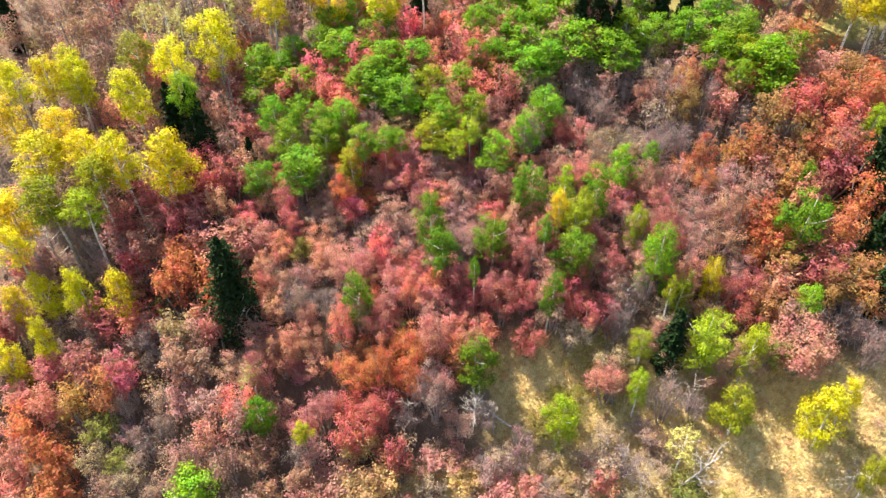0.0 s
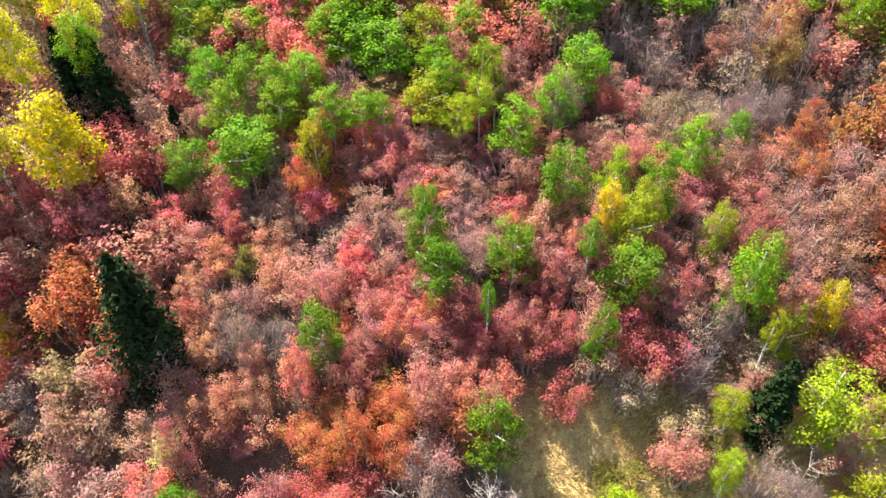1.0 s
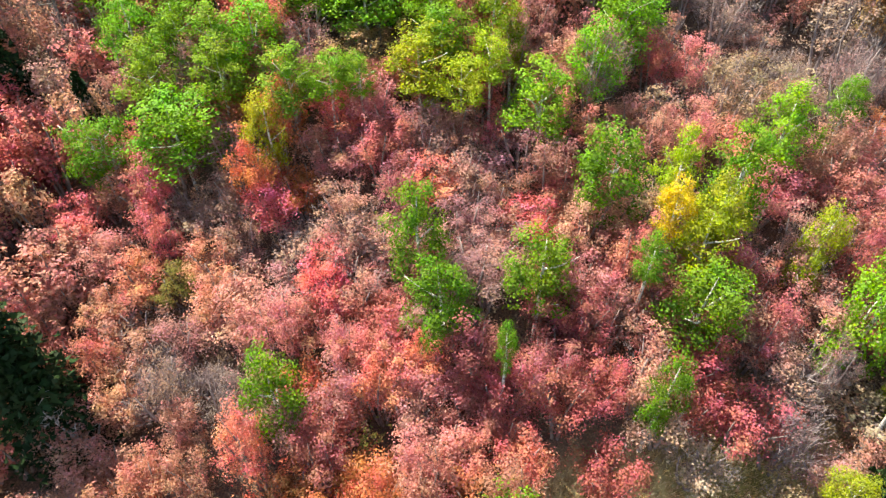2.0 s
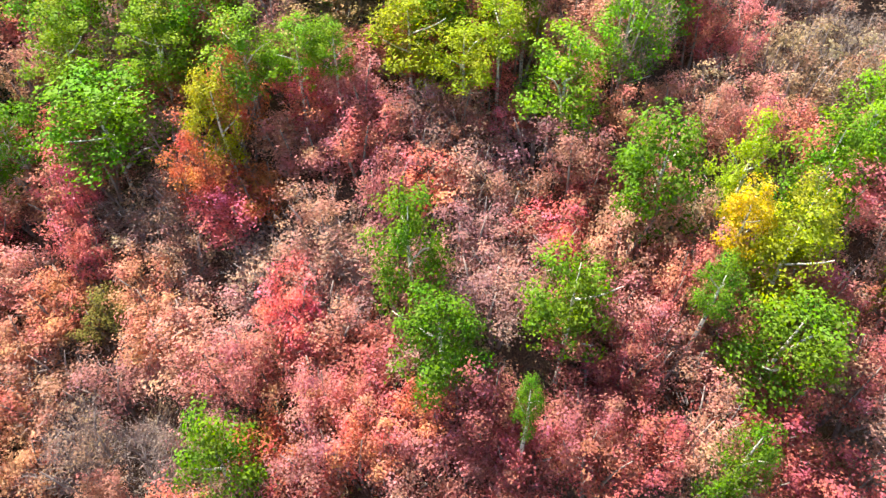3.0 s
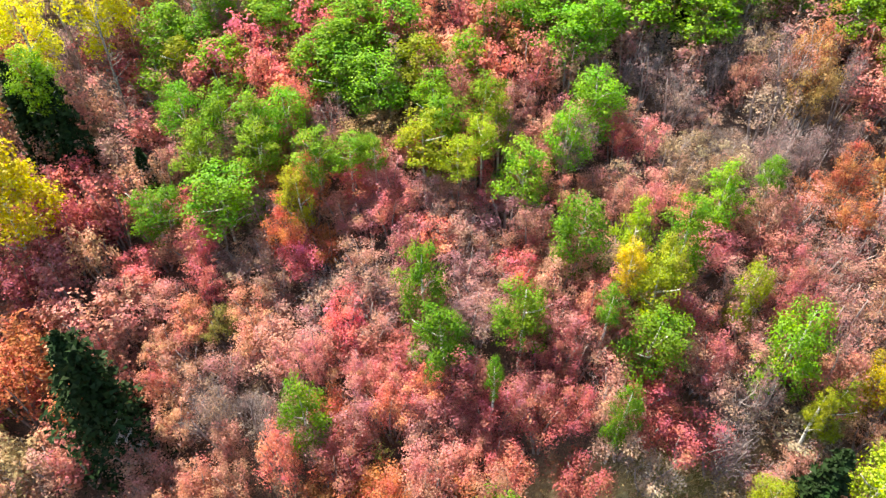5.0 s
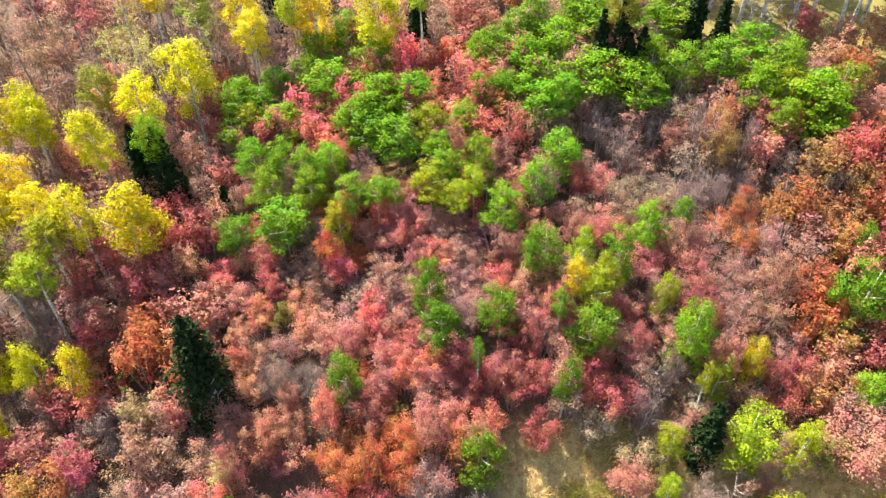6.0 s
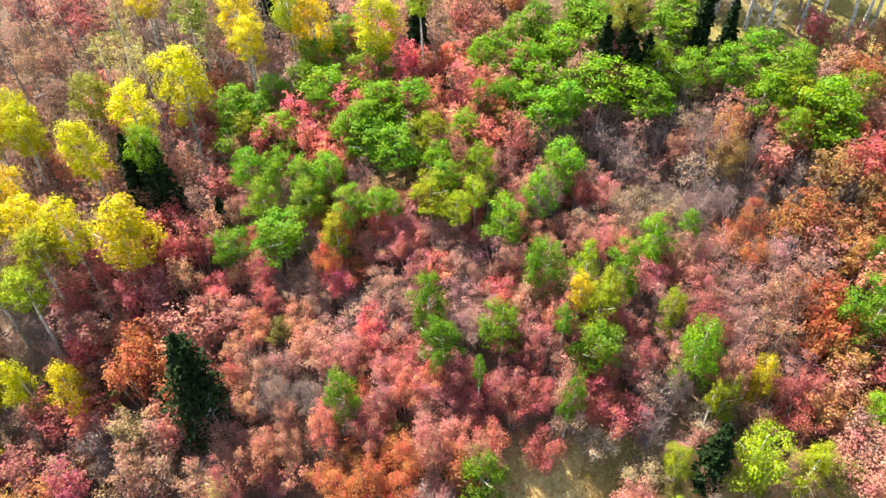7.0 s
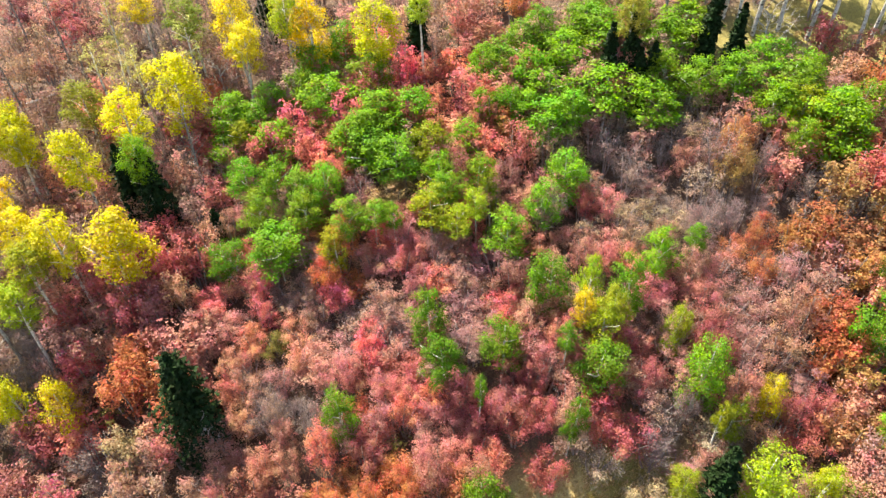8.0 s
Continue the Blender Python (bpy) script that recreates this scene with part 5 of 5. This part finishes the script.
maple(41.6, 13.0, 4.3, 3.5, "orange")
maple(-45.8, 17.7, 4.6, 3.4, "russet")
maple(32.9, 9.2, 5.5, 3.2, "crimson")
maple(36.4, 10.5, 4.6, 3.6, "orange")
maple(38.6, 9.7, 5.3, 3.6, "orange")
maple(40.0, 9.3, 5.5, 2.9, "orange")
maple(37.1, 7.4, 4.2, 3.8, "crimson")
maple(33.9, 4.3, 5.0, 3.4, "orange")
maple(38.3, 4.4, 4.4, 3.3, "orange")
maple(30.0, 2.4, 5.1, 3.1, "gold")
maple(32.8, 2.0, 4.3, 3.1, "wine")
maple(35.1, 3.1, 4.2, 3.8, "wine")
maple(38.3, 2.9, 5.0, 3.1, "crimson")
maple(35.6, 0.5, 5.1, 3.5, "orange")
maple(38.0, 0.6, 4.3, 3.5, "orange")
maple(-41.4, 3.1, 4.3, 2.9, "bare")
maple(-37.8, 2.4, 3.9, 3.4, "bare")
maple(31.5, -2.1, 4.4, 3.0, "wine")
maple(33.9, -1.9, 5.0, 3.1, "orange")
maple(-38.8, 0.4, 4.7, 3.6, "wine")
maple(-37.3, -0.1, 4.4, 3.1, "bare")
maple(31.8, -4.3, 4.8, 3.7, "wine")
maple(34.2, -4.5, 4.7, 3.4, "gold")
maple(35.6, -4.4, 4.3, 3.4, "gold")
maple(32.4, -5.7, 4.6, 3.5, "gold")
maple(34.9, -6.8, 5.4, 3.1, "gold")
maple(-38.0, -4.2, 5.0, 3.0, "dusky")
maple(31.1, -7.4, 3.4, 3.7, "bare")
maple(33.6, -8.1, 3.7, 3.7, "bare")
maple(-30.6, -6.1, 4.8, 3.1, "tan")
maple(-27.9, -6.2, 2.5, 3.5, "dusky")
maple(34.1, -9.9, 4.4, 3.0, "bare")
maple(-34.4, -7.7, 4.3, 3.4, "rose")
maple(-27.1, -9.2, 5.3, 3.0, "pink")
maple(-22.3, -9.0, 5.1, 3.4, "dusky")
maple(-15.1, -10.1, 5.2, 3.3, "rose")
maple(-12.5, -8.7, 3.2, 3.1, "rose")
maple(-7.1, -9.7, 4.3, 3.8, "orange")
maple(-5.1, -9.8, 5.0, 3.3, "orange")
maple(-2.4, -10.5, 5.5, 3.0, "orange")
maple(-0.7, -9.9, 4.1, 3.7, "dusky")
maple(13.2, -11.0, 4.5, 3.7, "salmon")
maple(15.4, -9.8, 2.6, 3.0, "olive")
maple(21.6, -10.1, 4.1, 3.1, "dusky")
maple(-36.7, -9.8, 4.6, 3.4, "rose")
maple(-33.8, -10.6, 5.5, 3.7, "rose")
maple(-31.6, -10.7, 5.0, 3.2, "gold")
maple(-28.8, -10.5, 5.6, 3.1, "gold")
maple(-27.2, -10.8, 4.4, 3.0, "bare")
maple(-24.2, -10.4, 4.0, 3.7, "tan")
maple(-22.3, -10.7, 3.5, 3.7, "dusky")
maple(-19.5, -11.3, 4.4, 3.5, "dusky")
maple(-17.6, -10.9, 4.3, 3.6, "coral")
maple(-14.5, -11.4, 4.7, 3.7, "dusky")
maple(-10.1, -12.0, 5.4, 3.6, "rose")
maple(-8.1, -11.3, 4.2, 2.9, "crimson")
maple(-5.4, -11.3, 4.7, 3.7, "crimson")
maple(-0.7, -11.5, 5.4, 3.4, "bare")
maple(2.8, -12.0, 3.6, 3.5, "bare")
maple(-35.5, -11.7, 4.7, 2.9, "orange")
maple(-29.1, -12.1, 3.1, 3.3, "olive")
maple(-26.9, -12.2, 3.0, 3.3, "bare")
maple(-23.1, -12.5, 4.0, 2.9, "bare")
maple(-19.2, -13.5, 5.0, 3.3, "dusky")
maple(-16.4, -13.0, 5.1, 3.6, "dusky")
maple(-11.8, -12.6, 4.4, 3.4, "rose")
maple(-7.4, -13.7, 5.2, 3.1, "crimson")
maple(-5.7, -12.8, 4.7, 3.4, "crimson")
maple(1.2, -12.6, 3.2, 3.3, "dusky")
maple(6.3, -14.3, 3.8, 3.1, "bare")
maple(12.7, -14.0, 3.6, 3.4, "tan")
maple(16.5, -14.0, 2.6, 3.6, "tan")
maple(18.7, -14.1, 3.0, 2.9, "tan")
maple(-35.9, -14.2, 5.1, 3.1, "salmon")
maple(-33.5, -13.8, 5.1, 3.2, "orange")
maple(-31.6, -14.3, 4.2, 3.0, "orange")
maple(-28.9, -14.1, 5.0, 3.3, "tan")
maple(-27.0, -14.2, 3.1, 3.1, "olive")
maple(-24.7, -13.6, 2.9, 3.5, "bare")
maple(-21.1, -14.5, 5.0, 3.7, "dusky")
maple(-17.3, -15.1, 5.2, 2.9, "dusky")
maple(-15.1, -14.6, 4.4, 3.7, "dusky")
maple(-12.1, -14.5, 3.9, 3.4, "bare")
maple(-10.6, -14.6, 4.5, 3.2, "dusky")
maple(-3.6, -15.2, 5.5, 3.0, "wine")
maple(-1.2, -14.6, 2.2, 3.0, "dusky")
maple(0.8, -14.6, 2.5, 3.8, "dusky")
maple(3.3, -15.4, 4.0, 3.7, "bare")
maple(5.2, -15.3, 3.2, 3.0, "bare")
maple(7.7, -15.3, 2.4, 3.4, "tan")
maple(12.1, -15.8, 3.0, 3.7, "tan")
maple(14.0, -15.8, 3.2, 3.8, "bare")
maple(-35.9, -15.6, 3.0, 3.7, "salmon")
maple(-32.3, -16.0, 4.6, 3.2, "orange")
maple(-27.4, -15.9, 4.4, 3.8, "tan")
maple(-25.5, -15.7, 4.4, 3.0, "tan")
maple(-23.1, -16.4, 4.0, 3.1, "tan")
maple(-20.5, -16.1, 5.0, 3.6, "dusky")
maple(-14.1, -16.3, 3.0, 3.7, "dusky")
maple(-11.8, -16.2, 3.6, 3.3, "dusky")
maple(-10.2, -16.2, 2.9, 3.4, "dusky")
maple(-7.8, -16.1, 3.2, 3.5, "straw")
maple(-5.0, -16.1, 3.6, 3.6, "straw")
maple(-1.3, -16.1, 3.0, 3.6, "tan")
maple(1.6, -16.9, 2.5, 3.3, "tan")
maple(4.1, -16.6, 3.1, 3.3, "salmon")
maple(7.9, -17.3, 3.7, 3.6, "bare")
maple(10.4, -17.1, 2.1, 3.4, "bare")
maple(18.6, -17.7, 3.2, 3.7, "olive")
maple(-34.4, -17.4, 4.6, 2.9, "dusky")
maple(-32.4, -17.6, 4.3, 3.4, "dusky")
maple(-31.0, -17.7, 3.9, 3.3, "bare")
maple(-28.5, -17.7, 3.7, 3.3, "tan")
maple(-25.6, -17.5, 4.7, 3.5, "tan")
maple(-21.7, -17.8, 3.9, 3.0, "bare")
maple(-19.2, -18.0, 3.0, 3.3, "tan")
maple(-16.2, -17.6, 3.9, 3.4, "dusky")
maple(-12.0, -18.0, 5.1, 3.1, "dusky")
maple(-9.5, -18.0, 3.7, 3.4, "dusky")
maple(-7.7, -18.2, 3.2, 3.2, "dusky")
maple(-5.1, -18.3, 3.5, 3.7, "bare")
maple(-3.2, -17.5, 3.1, 3.0, "dusky")
maple(-0.9, -17.9, 3.6, 3.6, "tan")
maple(2.6, -18.7, 3.5, 3.8, "tan")
maple(5.2, -18.3, 2.7, 3.5, "bare")
maple(7.8, -18.6, 2.4, 2.9, "bare")
maple(9.8, -18.9, 2.5, 3.5, "salmon")
maple(11.2, -18.6, 2.2, 3.0, "salmon")
maple(13.3, -19.2, 3.0, 3.7, "bare")
maple(15.9, -19.2, 2.6, 3.6, "tan")
maple(16.0, -13.3, 1.7, 3.7, "bare")
maple(11.4, -15.4, 2.4, 3.7, "bare")
maple(12.0, -16.5, 2.3, 3.0, "salmon")
maple(13.9, -11.0, 3.4, 3.7, "salmon")
maple(9.4, -16.5, 2.2, 3.1, "straw")
maple(6.7, -16.7, 2.5, 3.0, "salmon")
maple(4.4, -14.6, 2.3, 3.1, "tan")
maple(23.2, -11.3, 3.0, 3.1, "dusky")
maple(32.9, -7.3, 4.1, 3.2, "bare")
maple(34.1, -8.6, 3.6, 3.3, "bare")
maple(-6.8, -13.9, 3.6, 3.1, "straw")
maple(-8.6, -15.3, 3.0, 3.8, "dusky")
maple(-9.5, -16.4, 3.3, 3.3, "dusky")
maple(-25.2, -13.1, 4.2, 3.5, "bare")
maple(7.9, -13.0, 1.7, 3.0, "olive")
maple(10.2, -10.9, 1.4, 3.8, "olive")
maple(17.0, -15.1, 1.9, 3.5, "tan")
maple(14.4, -17.6, 2.2, 3.4, "tan")
maple(1.4, -16.2, 2.8, 3.1, "straw")
maple(-0.8, -16.5, 1.8, 3.5, "bare")
maple(-5.8, -16.8, 4.1, 3.3, "straw")
maple(-47.8, -18.5, 4.7, 3.6, "tan")
maple(-47.7, -15.9, 4.8, 3.5, "dusky")
maple(-47.7, -12.2, 3.7, 3.3, "dusky")
maple(-48.2, -10.8, 3.9, 3.4, "dusky")
maple(-48.4, -6.2, 4.7, 3.1, "mauve")
maple(-48.9, -3.8, 4.2, 3.1, "mauve")
maple(-49.0, -0.5, 5.0, 3.1, "dusky")
maple(-45.4, -18.1, 4.4, 3.4, "dusky")
maple(-45.6, -15.1, 3.9, 3.6, "wine")
maple(-45.4, -13.3, 3.7, 3.1, "dusky")
maple(-45.3, -9.4, 4.4, 3.4, "tan")
maple(-45.3, -7.4, 4.7, 3.3, "bare")
maple(-45.6, -4.1, 3.7, 3.2, "dusky")
maple(-44.1, -1.3, 4.2, 3.3, "dusky")
maple(-42.3, -18.8, 3.5, 3.0, "dusky")
maple(-41.8, -15.1, 3.7, 3.1, "mauve")
maple(-41.1, -13.3, 4.1, 3.3, "mauve")
maple(-42.1, -9.8, 4.7, 3.2, "bare")
maple(-42.9, -6.1, 3.6, 3.2, "rose")
maple(-42.3, -4.7, 4.0, 3.4, "dusky")
maple(-42.4, -1.4, 3.7, 3.0, "dusky")
maple(-38.6, -19.4, 4.3, 3.4, "dusky")
maple(-38.0, -15.9, 4.2, 3.1, "rose")
maple(-39.3, -13.5, 4.5, 3.1, "tan")
maple(-39.9, -10.0, 4.8, 3.1, "tan")
maple(-38.9, -7.7, 5.0, 3.2, "dusky")
maple(-39.1, -4.7, 4.8, 3.2, "wine")
maple(-38.2, -0.8, 3.7, 3.3, "dusky")
maple(-11.6, -5.1, 4.5, 2.5, "salmon")
maple(-8.6, -3.3, 4.2, 2.8, "dusky")
maple(26.5, -2.3, 4.2, 2.8, "orange")
maple(-19.1, -1.7, 4.5, 2.6, "salmon")
maple(18.4, -1.2, 4.7, 2.6, "wine")
maple(20.0, -1.5, 4.4, 3.1, "wine")
maple(16.0, 0.2, 4.8, 2.6, "dusky")
maple(-19.3, 2.2, 4.9, 2.6, "salmon")
maple(-21.9, 5.2, 4.6, 2.9, "crimson")
maple(21.7, 5.2, 4.0, 3.0, "orange")
maple(-21.2, 7.6, 4.2, 3.1, "dusky")
maple(-8.2, 6.8, 4.8, 3.1, "orange")
maple(-16.0, 12.1, 4.7, 2.9, "rose")
maple(-8.6, 12.1, 4.8, 3.1, "coral")
maple(26.9, 12.7, 4.9, 2.8, "rose")
maple(30.0, 13.5, 4.4, 2.7, "orange")
maple(-18.9, 14.5, 4.4, 3.0, "dusky")
maple(-15.8, 16.1, 4.8, 3.1, "pink")
maple(-9.8, 15.3, 4.6, 2.7, "coral")
maple(30.0, 15.4, 4.3, 2.7, "bare")
maple(-18.0, 16.4, 4.4, 3.1, "dusky")
maple(30.4, 17.1, 3.9, 2.7, "dusky")
maple(-24.2, 18.3, 4.2, 2.7, "wine")
maple(-14.6, 18.4, 4.2, 2.5, "pink")
maple(-10.3, 18.0, 4.0, 3.0, "pink")
maple(-4.6, 17.6, 4.1, 2.9, "crimson")
maple(3.2, 17.9, 4.6, 2.8, "coral")
maple(-22.7, 19.4, 4.0, 3.2, "dusky")
maple(27.5, 19.1, 4.8, 3.2, "mauve")
maple(30.0, 18.9, 4.5, 2.6, "mauve")

# ---- tall aspens round the upper clearing ----
for x, y, tall, tone in ((34.0, 23.6, 12.5, "lime"), (33.2, 24.9, 13.0, "olive"), (37.8, 23.2, 12.0, "lime"), (36.4, 22.3, 12.5, "olive"), (28.5, 25.7, 13.0, "olive"), (25.8, 22.9, 12.0, "lime"), (39.7, 24.7, 12.5, "yellow"), (31.0, 26.2, 13.5, "lime"), (23.6, 25.4, 12.5, "green"), (30.0, 28.6, 13.0, "olive"), (26.4, 28.0, 13.0, "lime"), (35.2, 28.4, 13.5, "lime"), (41.5, 27.6, 13.0, "lime"), (38.6, 30.4, 13.5, "olive"), (20.6, 27.4, 12.5, "green"), (17.2, 29.2, 12.5, "green"), (13.4, 28.6, 12.0, "green"), (32.6, 32.0, 13.0, "lime"), (27.8, 33.2, 13.0, "green"), (22.4, 32.4, 13.0, "olive"), (44.2, 24.2, 12.5, "yellow"), (45.6, 30.0, 13.0, "lime")):
    aspen(x, y, tall, 4.2, 5.2, tone)

for x, y in ((41.4, 15.5), (39.9, 16.9), (43.2, 14.4), (44.9, 18.8), (42.8, 17.2)):
    aspen(x, y, 9.0, 4.0, 4.6, "yellow" if y < 22 else "lime")

# ---- nearly leafless poles on the upper slope ----
for x, y, tall, wide in ((-37.2, 26.4, 9.5, 2.4), (-33.8, 22.0, 9.0, 2.2), (-31.5, 18.3, 8.5, 2.4), (-27.7, 25.9, 9.5, 2.6), (-25.6, 24.2, 9.0, 2.2), (-31.2, 29.2, 10.0, 2.4), (-28.6, 31.9, 9.5, 2.4), (-24.3, 29.4, 10.0, 2.6), (-17.2, 25.8, 9.0, 2.4), (-15.6, 24.4, 8.5, 2.2), (-21.3, 13.5, 9.5, 2.6), (-22.4, 15.2, 9.0, 2.4), (-13.1, 30.0, 9.0, 2.4), (-40.0, 21.3, 9.0, 2.4), (-36.0, 15.2, 9.0, 2.2), (-32.9, 14.0, 8.5, 2.4), (3.4, 28.6, 10.5, 2.4), (1.4, 28.2, 10.0, 2.2), (-19.6, 30.6, 9.5, 2.4), (-43.0, 30.0, 9.5, 2.4)):
    leafless_pole(x, y, tall, wide)

# ---- dead wood, then the gaps ----
dead_tree(-3.1, -11.8, 3.6, 3.2, 0, 0, False, "small grey leafless tree on the dry slope")
dead_tree(15.3, -16.8, 2.6, 3.0, 0, 0, True, "bleached dead shrub with spreading bare branches")
dead_tree(31.2, -17.2, 2.8, 3.2, 0, 0, True, "bleached dead shrub in the dry meadow")
dead_tree(15.4, -5.1, 3.4, 3.2, 0, 0, False, "grey leafless tree below a green aspen")
dead_tree(-16.1, -5.3, 5.0, 2.0, -14, 0, True, "leaning white snag beside the tall fir")
dead_tree(-36.5, 1.5, 4.6, 6.5, 0, 0, True, "sprawling bleached dead tree among yellow aspens")
dead_tree(27.7, 21.9, 5.0, 5.5, 0, 0, True, "white dead crown at the top of the slope")
dead_tree(2.2, -12.4, 4.6, 2.8, 4, 0, True, "white leafless trunk with broken limbs by the clearing")
dead_tree(4.0, -12.6, 4.2, 1.6, -3, 0, False, "dark bare trunk beside a fallen log")
dead_tree(17.9, -17.0, 6.0, 3.0, 18, -20, True, "leaning white trunk with bare limbs in the meadow")
dead_tree(12.1, -14.8, 3.6, 1.8, 5, 0, False, "slender leafless sapling in the dry clearing")
dead_tree(14.2, -15.7, 3.2, 1.6, -6, 0, False, "slender leafless sapling in the dry clearing")
dead_tree(19.8, -11.8, 4.0, 2.6, 0, 0, False, "grey leafless tree at the edge of the meadow")
dead_tree(-20.6, 21.5, 5.5, 4.2, 0, 0, True, "pale dying aspen with bare white limbs")
dead_tree(-17.1, 5.9, 4.2, 2.6, 0, 0, True, "bare white branches beside a green tree")
dead_log(2.7, -10.7, 0.12, 3.5, 0.13, -31, 17, 3, "bleached fallen trunk lying across dry grass")
dead_log(-41.7, 24.1, 0.12, 6.7, 0.12, 24, -11, 4, "thin bleached trunk fallen on the upper slope")
dead_log(-33.7, 32.6, 0.12, 4.5, 0.1, -8, -3, 3, "thin bleached trunk fallen among the yellow aspens")
dead_log(37.0, 19.1, 0.12, 1.1, 0.12, -27, 8, 3, "short white fallen log among orange shrubs")
fill_gaps()
